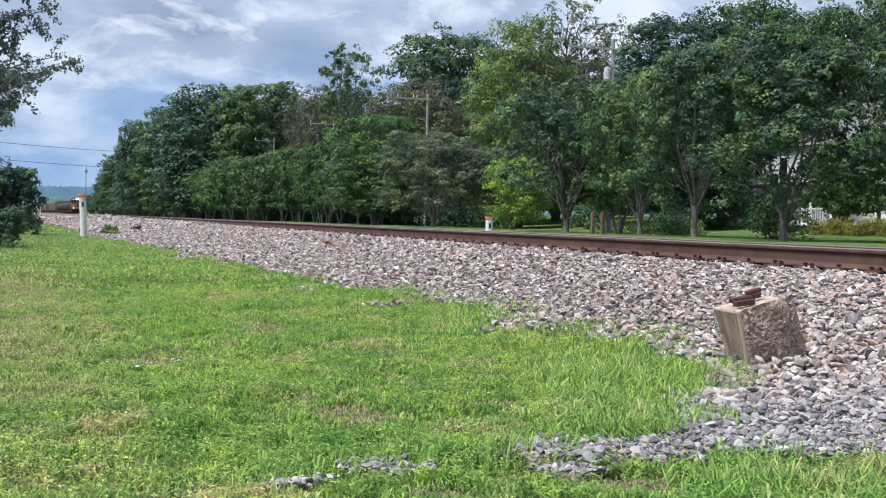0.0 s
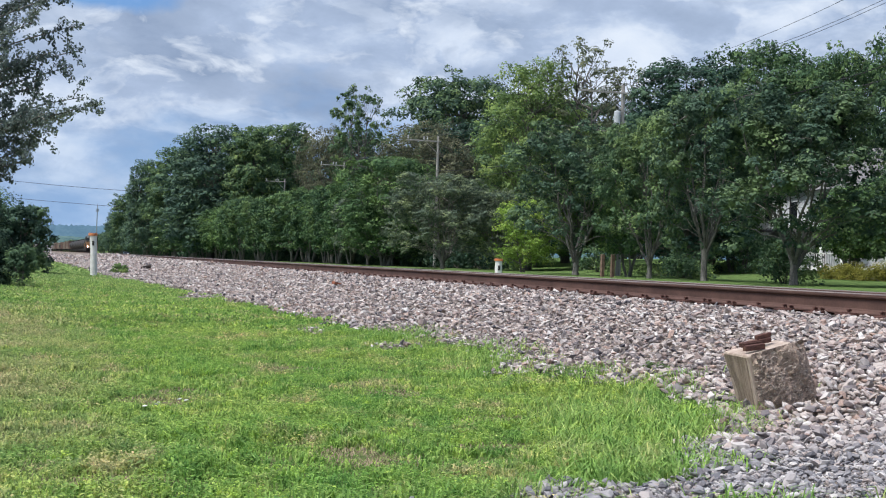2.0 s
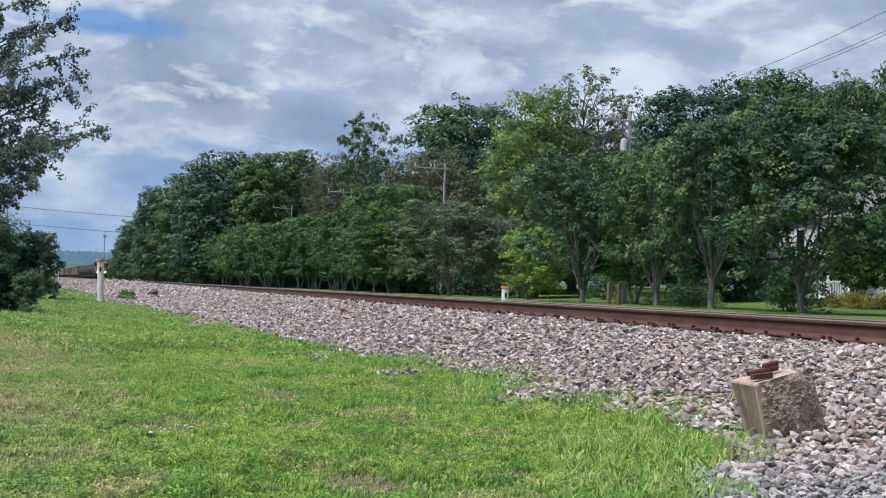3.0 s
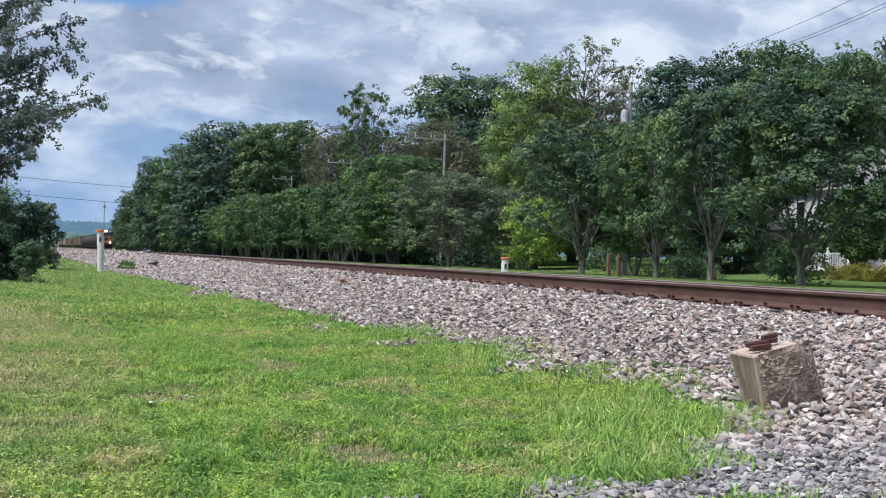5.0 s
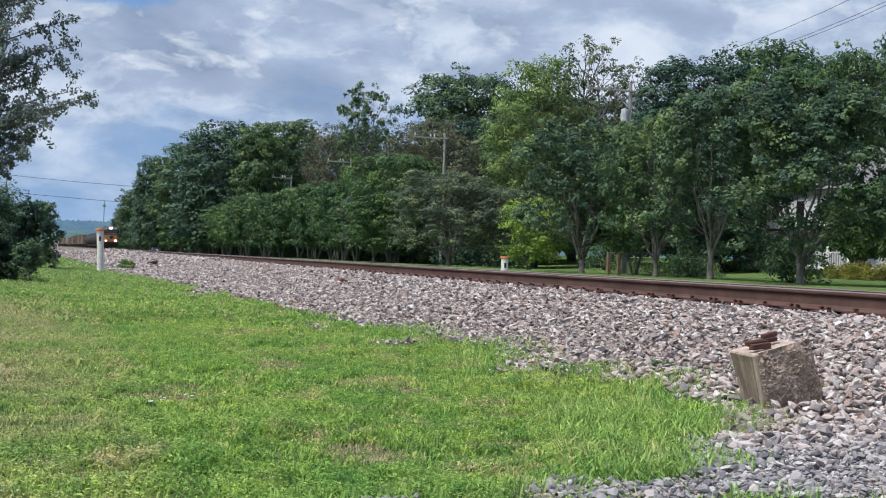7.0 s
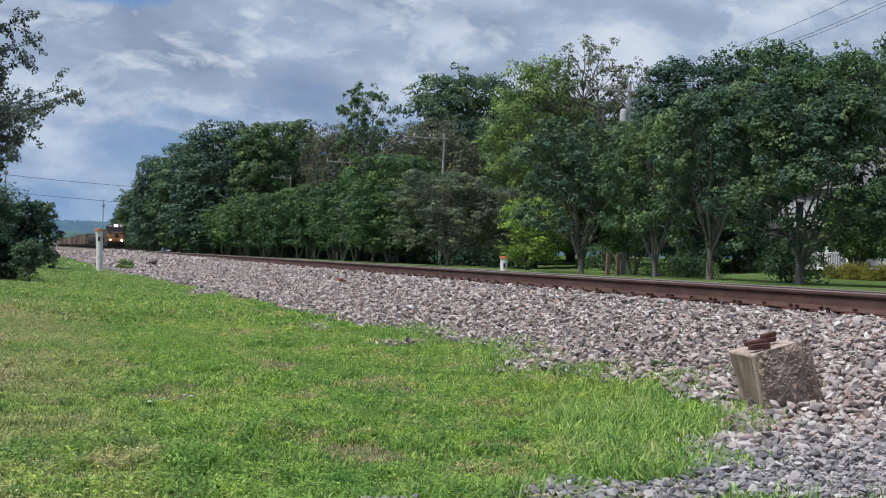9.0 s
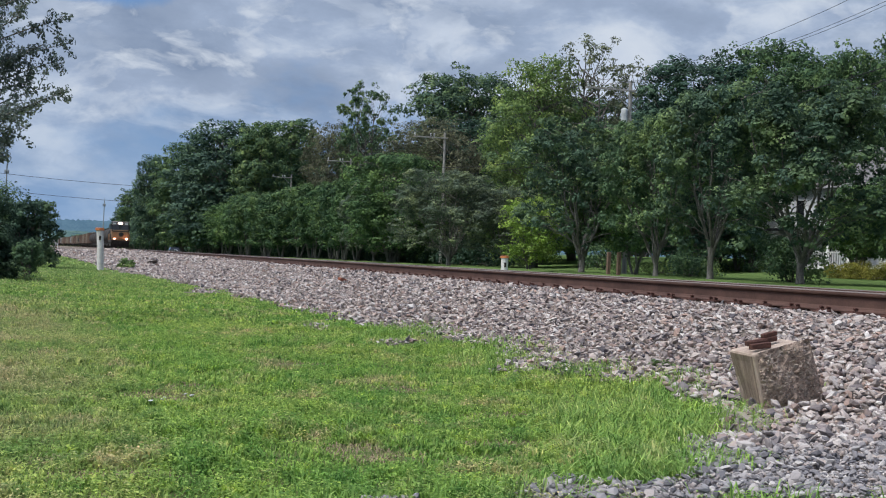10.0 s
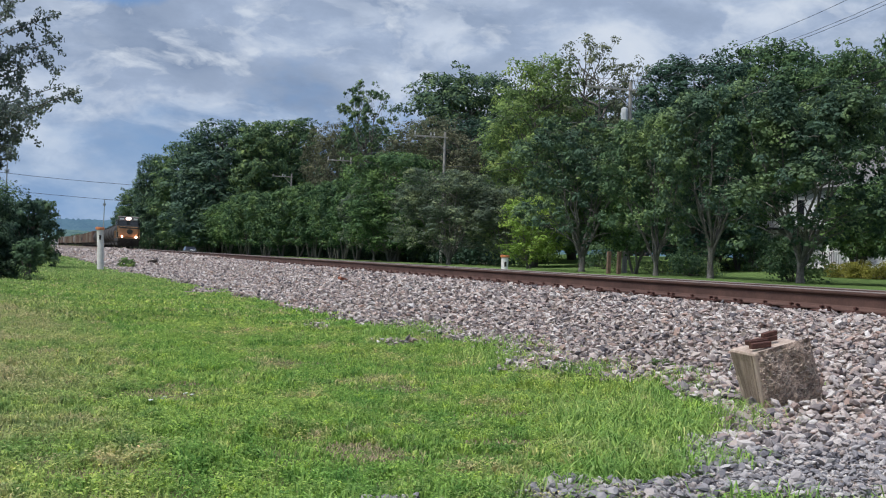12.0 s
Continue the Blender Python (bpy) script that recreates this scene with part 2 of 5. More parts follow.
def tube_arrays(points, radii, sides=6):
    """Vertices and quads of a tapered bent tube."""
    points = np.asarray(points, float)
    along = np.gradient(points, axis=0)
    along /= np.linalg.norm(along, axis=1)[:, None] + 1e-9
    helper = np.where(np.abs(along[:, 2:3]) > 0.9, [[1.0, 0, 0]], [[0, 0, 1.0]])
    u = np.cross(along, helper)
    u /= np.linalg.norm(u, axis=1)[:, None] + 1e-9
    v = np.cross(along, u)
    a = np.linspace(0, 2 * np.pi, sides, endpoint=False)
    ring = u[:, None] * np.cos(a)[None, :, None] + v[:, None] * np.sin(a)[None, :, None]
    verts = (points[:, None] + ring * np.asarray(radii)[:, None, None]).reshape(-1, 3)
    i, j = np.meshgrid(np.arange(len(points) - 1), np.arange(sides), indexing="ij")
    k = (j + 1) % sides
    faces = np.stack([i * sides + j, i * sides + k, (i + 1) * sides + k, (i + 1) * sides + j], -1).reshape(-1, 4)
    return verts, faces


def merged(pieces):
    verts, faces, base = [], [], 0
    for v, f in pieces:
        verts.append(v)
        faces.append(f + base)
        base += len(v)
    return np.concatenate(verts), np.concatenate(faces)


# ---- the lie of the land ----
TRACK_X, GAUGE, RAIL_TOP_Z = 7.55, 1.5, 0.692


def bend(y):
    """How far the railway has swung to its left at y metres ahead."""
    return -np.maximum(np.asarray(y, float) - 190.0, 0.0) ** 2 / 17900.0


def smooth_step(x, a, b):
    t = np.clip((np.asarray(x, float) - a) / (b - a), 0, 1)
    return t * t * (3 - 2 * t)


def land(x, y):
    """Height of the ground: lawn, ballast shoulder, a dip, and a lawn that rises to the houses."""
    x, y = np.asarray(x, float), np.asarray(y, float)
    across = x - bend(y)
    up = 0.46 * smooth_step(across, 2.6, 6.3) * np.clip((across - 1.5) / 4.8, 0, 1) ** 0.25
    down = -0.62 * smooth_step(across, 8.9, 11.6)
    rise = 0.72 * smooth_step(across, 17, 31) + 2.3 * smooth_step(across, 32, 75)
    roll = 0.01 * np.sin(x * 0.9 + 1.3) * np.sin(y * 0.31) * smooth_step(-across, -2.5, 1.0)
    return up + down + rise + roll


GRAVEL = [(-4.7, 201), (-1.97, 105), (-0.1, 74.5), (1.0, 50), (1.6, 38), (2.25, 34.5), (2.6, 29), (2.8, 24.6), (3.1, 19.4), (3.2, 15), (3.28, 13.3), (3.42, 11.9), (3.49, 10.6), (3.6, 9.75), (3.47, 9.0), (2.94, 7.83), (3.4, 8.0), (3.34, 7.3),
          (3.66, 6.77), (3.45, 6.1), (3.42, 5.65), (3.12, 5.2), (2.76, 4.9), (2.47, 4.4), (2.5, 4.25), (2.28, 3.98), (2.05, 3.9), (1.8, 3.99), (1.6, 3.98), (1.52, 4.0), (1.47, 3.75), (1.62, 3.62), (2.05, 3.58), (2.33, 3.63), (2.9, 3.52), (3.4, 3.35), (4.4, 2.0), (3.4, -3.0), (3.2, -200),
          (10.6, -200), (10.6, 250), (-5.5, 250)]


# small bald spots of gravel in the lawn, and worn spots of bare soil: x, y, half width, half length
SPOTS = [(2.95, 10.7, 0.16, 0.20), (2.35, 23.0, 0.35, 0.8), (2.63, 13.0, 0.10, 0.25), (1.04, 3.63, 0.15, 0.11), (0.70, 3.48, 0.12, 0.05), (1.62, 3.5, 0.12, 0.07)]
BARE = [(1.75, 3.32, 0.36, 0.20), (1.11, 3.3, 0.16, 0.10), (1.23, 4.74, 0.20, 0.20), (2.21, 5.88, 0.22, 0.12), (1.86, 4.93, 0.22, 0.10), (2.0, 7.04, 0.18, 0.14), (0.68, 7.1, 0.14, 0.16), (0.45, 6.6, 0.25, 0.2), (1.5, 8.6, 0.4, 0.15), (0.15, 4.3, 0.2, 0.12)]
LATTICE = np.random.RandomState(77).uniform(0, 1, (128, 128))


def patchy(x, y, size, shift=0):
    """Smooth random values between 0 and 1, with patches of that size in metres."""
    u, v = np.asarray(x, float) / size + 31.7 * shift + 400, np.asarray(y, float) / size + 17.3 * shift + 400
    i, j = np.floor(u).astype(int), np.floor(v).astype(int)
    a, b = u - i, v - j
    a, b = a * a * (3 - 2 * a), b * b * (3 - 2 * b)
    at = lambda p, q: LATTICE[p % 128, q % 128]
    return (at(i, j) * (1 - a) + at(i + 1, j) * a) * (1 - b) + (at(i, j + 1) * (1 - a) + at(i + 1, j + 1) * a) * b


def in_spots(x, y, spots):
    """1 at the middle of a spot, 0 outside all of them."""
    deep = np.zeros(np.broadcast(x, y).shape)
    for cx, cy, rx, ry in spots:
        r = np.hypot((x - cx) / rx, (y - cy) / ry) + 0.5 * (patchy(x, y, 0.12, 5) - 0.5)
        deep = np.maximum(deep, np.clip(1.3 - r, 0, 1))
    return deep


def wobble(x, y):
    return 0.16 * np.sin(3.1 * x + 1.7 * y) + 0.11 * np.sin(7.3 * y - 4.1 * x + 1) + 0.06 * np.sin(15.0 * x + 11.0 * y)


def on_gravel(x, y):
    """True where stones cover the ground."""
    x, y = np.asarray(x, float), np.asarray(y, float)
    far = 0.15 + 0.5 * smooth_step(y, 10.0, 20.0)
    px, py = x - bend(y) + far * wobble(x, y) + 0.10 * (patchy(x, y, 0.09, 4) - 0.5), y + 0.7 * far * wobble(y, x) + 0.10 * (patchy(x, y, 0.09, 6) - 0.5)
    inside = np.zeros(np.broadcast(px, py).shape, bool)
    for (ax, ay), (bx, by) in zip(GRAVEL, GRAVEL[1:] + GRAVEL[:1]):
        if ay != by:
            inside ^= ((ay > py) != (by > py)) & (px < (bx - ax) * (py - ay) / (by - ay) + ax)
    inside |= in_spots(x, y, SPOTS) > 0.35
    return inside | ((py >= 250) & (px > -5.5) & (px < 10.6))


def sheet(name, xs, ys, height, material, label, category="", kind="structure"):
    xs, ys = np.asarray(xs, float), np.asarray(ys, float)
    gy, gx = np.meshgrid(ys, xs, indexing="ij")
    gx = gx + bend(gy)
    z = height(gx, gy)
    n, m = len(ys), len(xs)
    i, j = np.meshgrid(np.arange(n - 1), np.arange(m - 1), indexing="ij")
    q = np.stack([i * m + j, i * m + j + 1, (i + 1) * m + j + 1, (i + 1) * m + j], -1).reshape(-1, 4)
    ob = new(name, mesh_of(name, np.stack([gx, gy, z], -1).reshape(-1, 3), q, material, True))
    return tagged(ob, label, category or name, kind=kind)


far = np.concatenate([[60, 80, 105, 140, 190, 260, 360, 500, 700, 1000, 1500, 2200, 3200]])
xs = np.concatenate([-far[::-1], np.arange(-50, -8, 3), np.arange(-8, 13, 0.25), np.arange(13, 60, 1.5), far])
ys = np.concatenate([-far[::-1], np.arange(-50, 0, 5), np.arange(0, 30, 0.5), np.arange(30, 120, 3), np.arange(120, 700, 20), [700, 800, 900, 1100, 1400, 1800, 2400, 3200]])
sheet("ground", xs, ys, lambda x, y: land(x, y) - 0.02, LAWN, "mown green lawn with dry straw-coloured patches")
sheet("ballast_bed", np.concatenate([np.arange(-6, -0.7, 0.5), np.arange(-0.7, 4.5, 0.05), np.arange(4.5, 10.7, 0.1)]), np.concatenate([np.arange(-200, -40, 10), np.arange(-40, 2.4, 0.6), np.arange(2.5, 5, 0.05), np.arange(5, 14, 0.1), np.arange(14, 60, 0.4), np.arange(60, 1000, 15)]),
      lambda x, y: land(x, y) + np.where(on_gravel(x, y), 0.004, -0.06), BED, "bed of stone dust under grey and pinkish crushed stone", "ballast")

# ---- the railway ----
def rail_mesh(name, offset):
    """Head, web and foot of a rail swept along the line, the head's crown in its own material."""
    half = [(0.0, 0.0), (0.076, 0.0), (0.076, 0.011), (0.022, 0.030), (0.010, 0.048), (0.009, 0.135), (0.033, 0.148), (0.037, 0.158), (0.036, 0.178), (0.028, 0.186), (0.0, 0.188)]
    profile = half[1:] + [(-x, z) for x, z in half[-2:0:-1]]
    stops = np.concatenate([np.arange(-200, 60, 2.0), np.arange(60, 260, 10.0), np.arange(260, 1100, 20.0)])
    k = len(profile)
    verts = np.array([[TRACK_X + offset + float(bend(y)) + px, y, RAIL_TOP_Z - 0.188 + pz] for y in stops for px, pz in profile])
    i, j = np.meshgrid(np.arange(len(stops) - 1), np.arange(k), indexing="ij")
    quads = np.stack([i * k + j, i * k + (j + 1) % k, (i + 1) * k + (j + 1) % k, (i + 1) * k + j], -1).reshape(-1, 4)
    me = mesh_of(name, verts, quads, RAIL_SIDE, False)
    me.materials.append(RAIL_TOP)
    crown = {8, 9, 10}
    me.polygons.foreach_set("material_index", np.array([1 if q % k in crown else 0 for q in range(len(quads))], np.int32))
    ob = new("rail", me)
    return tagged(ob, "rust-brown steel rail with a worn lighter head")


track = thing("railway_track", Matrix(), "rusty single railway track on timber sleepers in crushed stone", "railway track", kind="structure")
for offset in (-GAUGE / 2, GAUGE / 2):
    rail_mesh("rail", offset).parent = track

tie_me = bpy.data.meshes.new("tie")
bm = box((2.6, 0.23, 0.18), None, 0.012)
bm.to_mesh(tie_me)
bm.free()
tie_me.materials.append(TIE)
plate_me = bpy.data.meshes.new("tie_plate")
bm = add_box(box((0.38, 0.19, 0.016), pose(0, 0, 0.008), 0.004), (0.030, 0.19, 0.018), pose(-0.095, 0, 0.020))
add_box(bm, (0.030, 0.19, 0.018), pose(0.095, 0, 0.020))
bm.to_mesh(plate_me)
bm.free()
plate_me.materials.append(RUST)
spike_me = bpy.data.meshes.new("spike")
bm = add_box(box((0.016, 0.016, 0.05), pose(0, 0, 0.0)), (0.042, 0.034, 0.020), pose(0.008, 0, 0.034, 0, 14, 0), 0.006)
bm.to_mesh(spike_me)
bm.free()
spike_me.materials.append(RUST)
rng = random.Random(4)
for i in range(260):
    y = -11.7 + i * 0.49 + rng.uniform(-0.03, 0.03)
    ob = new("tie", tie_me)
    ob.parent, ob.matrix_basis = track, pose(TRACK_X + rng.uniform(-0.04, 0.04), y, RAIL_TOP_Z - 0.188 - 0.016 - 0.09 - 0.002, 0, 0, rng.uniform(-1, 1))
    if 24 < i < 165:
        plate = new("tie_plate", plate_me)
        plate.parent, plate.matrix_basis = track, pose(TRACK_X - GAUGE / 2, y, RAIL_TOP_Z - 0.188 - 0.0175, 0, 0, rng.uniform(-2, 2))
        for dy in ((-0.055, 0.05) if i % 3 else (0.02,)):
            spike = new("spike", spike_me)
            spike.parent = track
            spike.matrix_basis = pose(TRACK_X - GAUGE / 2 - 0.094, y + dy, RAIL_TOP_Z - 0.188 - 0.012 + rng.uniform(0, 0.014), 0, 0, rng.uniform(-12, 12))

# ---- train, built with its front at the origin, running towards -y ----
GLASS = surface("dark cab glass", (0.012, 0.014, 0.017), (0.025, 0.028, 0.033), 2.0, 0.12, spec=0.6, bump=0.0)
LOCO_ORANGE = surface("orange locomotive paint", (0.19, 0.105, 0.055), (0.33, 0.190, 0.100), 1.2, 0.45, bump=0.05)
LOCO_DARK = surface("dark green-black locomotive paint", (0.014, 0.016, 0.015), (0.035, 0.040, 0.036), 1.0, 0.5, bump=0.05)
LOCO_GREY = surface("dull silver cab paint", (0.14, 0.125, 0.12), (0.24, 0.22, 0.21), 1.2, 0.5, bump=0.05)
UNDER = surface("sooty running gear", (0.012, 0.011, 0.010), (0.045, 0.040, 0.036), 3.0, 0.85)
TANK = surface("black tank paint", (0.016, 0.015, 0.015), (0.060, 0.052, 0.048), 0.8, 0.7, spec=0.2, stretch=(1, 1, 0.3))
HOPPER = surface("grey hopper paint", (0.20, 0.19, 0.185), (0.36, 0.345, 0.33), 0.7, 0.65, stretch=(1, 1, 0.3))
BOXCAR = surface("brown boxcar paint", (0.10, 0.066, 0.052), (0.20, 0.135, 0.105), 0.7, 0.7, stretch=(1, 1, 0.3))
BUFF = surface("faded yellow boxcar paint", (0.16, 0.130, 0.10), (0.27, 0.225, 0.17), 0.7, 0.7, stretch=(1, 1, 0.3))
HEADLIGHT = glowing("headlamp", (1.0, 0.72, 0.62), 40.0)
DITCHLIGHT = glowing("ditch lamp", (1.0, 0.52, 0.36), 25.0)
WHITE_PAINT = surface("white paint", (0.66, 0.66, 0.65), (0.80, 0.80, 0.79), 1.5, 0.5, bump=0.05)


def bogie(parent, y, wheels):
    frame_bm = box((2.3, wheels * 1.55, 0.32), pose(0, y, 0.62), 0.05)
    truck = part("truck", frame_bm, UNDER, parent, "sooty wheel truck")
    for i in range(wheels):
        wy = y + (i - (wheels - 1) / 2) * 1.7
        for x in (-0.75, 0.75):
            part("wheel", rod((x - 0.065, wy, 0.49), (x + 0.065, wy, 0.49), 0.49, None, 18), UNDER, truck)


def locomotive():
    ob = thing("locomotive", Matrix(), "orange-nosed diesel freight locomotive with lit headlights on the track", "locomotive")
    part("underframe", box((2.9, 21.0, 0.40), pose(0, 10.9, 1.30), 0.05), UNDER, ob)
    bm = box((1.75, 13.4, 2.35), pose(0, 14.3, 2.68), 0.18)
    add_box(bm, (2.7, 3.4, 0.85), pose(0, 18.6, 3.75), 0.12)
    add_box(bm, (1.3, 4.0, 0.30), pose(0, 12.5, 3.98), 0.1)
    part("long_hood", bm, LOCO_DARK, ob, "dark engine hood with radiator wings")
    bm = box((3.05, 2.5, 2.45), pose(0, 5.4, 2.72), 0.10)
    part("cab", bm, LOCO_DARK, ob)
    bm = box((2.6, 0.14, 0.62), pose(0, 4.16, 4.02), 0.05)
    add_box(bm, (2.9, 2.7, 0.16), pose(0, 5.35, 4.20), 0.07)
    part("cab_roof", bm, LOCO_GREY, ob, "dull silver roof and brow over the windscreen")
    bm = box((2.72, 3.1, 1.50), pose(0, 2.75, 2.25), 0.22)
    part("nose", bm, LOCO_ORANGE, ob, "orange short nose")
    part("nose_top", box((2.74, 2.9, 0.42), pose(0, 2.72, 2.90), 0.12), LOCO_DARK, ob, "dark upper nose")
    bm = box((3.02, 0.10, 0.80), pose(0, 4.13, 2.66), 0.03)
    part("cab_front", bm, LOCO_ORANGE, ob, "orange cab front below the windscreen")
    part("stripe", box((2.74, 0.03, 0.16), pose(0, 1.195, 2.78), 0.01), LOCO_DARK, ob)
    bm = bmesh.new()
    bmesh.ops.create_cone(bm, cap_ends=True, segments=20, radius1=0.34, radius2=0.30, depth=0.04, matrix=pose(0.1, 1.19, 2.30, 90, 0, 0) @ Matrix.Diagonal((1.25, 1, 1, 1)))
    part("emblem", bm, LOCO_DARK, ob, "dark round emblem")
    for x in (-0.74, 0.74):
        part("windscreen", box((1.2, 0.05, 0.56), pose(x, 4.085, 3.42, -6, 0, 0), 0.03), GLASS, ob)
    for x in (-1.54, 1.54):
        part("side_window", box((0.04, 1.3, 0.62), pose(x, 5.5, 3.35), 0.02), GLASS, ob)
    for x in (-0.13, 0.13):
        part("headlight", rod((x, 4.09, 4.05), (x, 4.02, 4.05), 0.15, 0.15, 14), HEADLIGHT, ob, "lit headlight")
    for x, r in ((-0.95, 0.10), (0.95, 0.16)):
        part("ditch_light", rod((x, 1.02, 1.62), (x, 0.95, 1.62), r, r, 14), DITCHLIGHT, ob, "lit ditch light")
    for x in (-0.95, 0.95):
        part("number_board", box((0.5, 0.05, 0.22), pose(x, 4.075, 3.98), 0.01), WHITE_PAINT, ob)
    part("front_platform", box((2.95, 1.2, 0.12), pose(0, 0.95, 1.46), 0.02), LOCO_ORANGE, ob)
    bm = box((2.7, 0.10, 0.85), pose(0, 0.62, 0.70, 16, 0, 0), 0.03)
    part("plough", bm, UNDER, ob, "black pilot plough")
    part("coupler", box((0.24, 0.7, 0.26), pose(0, 0.35, 0.88), 0.05), UNDER, ob)
    for x in (-1.4, 1.4):
        bm = rod((x, 0.45, 2.55), (x, 0.45, 1.4), 0.03)
        add_rod(bm, (x, 0.45, 2.5), (x, 4.0, 2.6), 0.022)
        add_rod(bm, (x, 6.8, 2.5), (x, 21.0, 2.5), 0.022)
        for y in range(7, 22, 2):
            add_rod(bm, (x, y, 1.4), (x, y, 2.5), 0.022)
        part("handrail", bm, LOCO_ORANGE, ob)
    part("fuel_tank", box((2.6, 5.2, 0.75), pose(0, 11, 0.74), 0.15), UNDER, ob)
    for o in ob.children:
        for v in o.data.vertices:
            v.co.x *= 1.09
            v.co.z = v.co.z if v.co.z < 1.1 else 1.1 + (v.co.z - 1.1) * 1.17
    bogie(ob, 4.3, 3)
    bogie(ob, 17.6, 3)
    return ob


def tank_car():
    ob = thing("tank_car", Matrix(), "black railway tank car in the moving train", "railway car", "cars of the train")
    body = lathe([(0.4, 0.6), (1.05, 0.72), (1.4, 1.0), (1.5, 1.4), (1.5, 14.6), (1.4, 15.0), (1.05, 15.28), (0.4, 15.4)], 20)
    bmesh.ops.transform(body, matrix=pose(0, 0, 2.72, -90, 0, 0), verts=body.verts)
    part("tank", body, TANK, ob, smooth=True)
    part("sill", box((0.7, 16.0, 0.35), pose(0, 8, 1.1), 0.04), UNDER, ob)
    part("dome", box((1.0, 2.2, 0.35), pose(0, 8, 4.3), 0.1), TANK, ob)
    for y in (2.2, 13.8):
        bogie(ob, y, 2)
    return ob


def hopper_car():
    ob = thing("hopper_car", Matrix(), "grey covered railway hopper car in the moving train", "railway car", "cars of the train")
    bm = bmesh.new()
    ring = [(-1.5, 1.5), (-1.55, 3.6), (-1.25, 4.25), (-0.6, 4.5), (0.6, 4.5), (1.25, 4.25), (1.55, 3.6), (1.5, 1.5)]
    a, b = [[bm.verts.new((x, y, z)) for x, z in ring] for y in (1.0, 15.2)]
    for i in range(8):
        bm.faces.new((a[i], b[i], b[(i + 1) % 8], a[(i + 1) % 8]))
    bm.faces.new(a)
    bm.faces.new(b[::-1])
    for i in range(12):
        for x in (-1.57, 1.57):
            add_box(bm, (0.07, 0.09, 2.1), pose(x, 1.6 + i * 1.18, 2.6))
    part("body", bm, HOPPER, ob)
    for y in (4.2, 8.1, 12.0):
        bm = bmesh.new()
        bmesh.ops.create_cone(bm, cap_ends=True, segments=4, radius1=0.5, radius2=1.9, depth=0.95, matrix=pose(0, y, 1.05, 0, 0, 45))
        part("chute", bm, HOPPER, ob)
    part("hatch_row", box((0.7, 13.0, 0.12), pose(0, 8.1, 4.56), 0.03), HOPPER, ob)
    for y in (2.2, 14.0):
        bogie(ob, y, 2)
    return ob


def box_car(paint, label):
    ob = thing("box_car", Matrix(), label, "railway car", "cars of the train")
    bm = box((3.05, 15.2, 3.3), pose(0, 8.1, 2.85), 0.05)
    for i in range(16):
        for x in (-1.54, 1.54):
            add_box(bm, (0.06, 0.10, 3.1), pose(x, 1.0 + i * 0.95, 2.85))
    part("body", bm, paint, ob)
    bm = bmesh.new()
    a, b = [[bm.verts.new((x, y, z)) for x, z in ((-1.58, 4.45), (0, 4.75), (1.58, 4.45), (0, 4.40))] for y in (0.45, 15.75)]
    for i in range(4):
        bm.faces.new((a[i], b[i], b[(i + 1) % 4], a[(i + 1) % 4]))
    bm.faces.new(a)
    bm.faces.new(b[::-1])
    part("roof", bm, HOPPER, ob)
    for x in (-1.58, 1.58):
        part("door", box((0.07, 2.6, 2.9), pose(x, 8.1, 2.85), 0.02), paint, ob)
    part("sill", box((0.8, 16.0, 0.35), pose(0, 8.1, 1.05), 0.04), UNDER, ob)
    for y in (2.2, 14.0):
        bogie(ob, y, 2)
    return ob


loco = locomotive()
tank, hopper = tank_car(), hopper_car()
brown, buff = box_car(BOXCAR, "rust-brown railway boxcar in the moving train"), box_car(BUFF, "faded yellow railway boxcar in the moving train")
kinds = {"t": (tank, 16.6), "h": (hopper, 16.8), "b": (brown, 16.8), "y": (buff, 16.8)}
TRAIN, place, used = [(loco, 0.0)], 22.2, set()
for letter in "tttttttttbybybbtybbyhbyybbyhbybbyhby":
    first, length = kinds[letter]
    TRAIN.append((copy_thing(first, Matrix()) if letter in used else first, place))
    used.add(letter)
    place += length


def train_pose(y):
    slope = -2 * max(y - 190.0, 0.0) / 17900.0
    return pose(TRACK_X + float(bend(y)), y, RAIL_TOP_Z, 0, 0, -math.degrees(math.atan(slope)))


def train_front(t):
    return 181.0 + 16.6 * (12.0 - t)


# ---- the car on the road beyond the railway ----
def passenger_car():
    ob = thing("passenger_car", Matrix(), "dark car with a pale bonnet driving beyond the railway", "car")
    bm = box((1.78, 4.3, 0.62), pose(0, 0, 0.68), 0.16)
    part("body", bm, LOCO_DARK, ob, smooth=True)
    bm = bmesh.new()
    lo, hi = [bm.verts.new(v) for v in ((-0.82, -1.15, 0.95), (0.82, -1.15, 0.95), (0.82, 1.9, 0.95), (-0.82, 1.9, 0.95))], \
             [bm.verts.new(v) for v in ((-0.62, -0.35, 1.48), (0.62, -0.35, 1.48), (0.62, 1.45, 1.48), (-0.62, 1.45, 1.48))]
    for i in range(4):
        bm.faces.new((lo[i], lo[(i + 1) % 4], hi[(i + 1) % 4], hi[i]))
    bm.faces.new(hi)
    part("windows", bm, GLASS, ob, "dark car windows")
    part("bonnet", box((0.6, 0.6, 0.05), pose(0.2, -1.65, 1.0, 6, 0, 0), 0.02), WHITE_PAINT, ob, "white bonnet")
    part("roof", box((1.28, 1.9, 0.06), pose(0, 0.55, 1.50), 0.025), LOCO_DARK, ob)
    for x in (-0.78, 0.78):
        for y in (-1.3, 1.3):
            part("wheel", rod((x - 0.1, y, 0.32), (x + 0.1, y, 0.32), 0.32, None, 16), UNDER, ob)
    return ob


car = passenger_car()

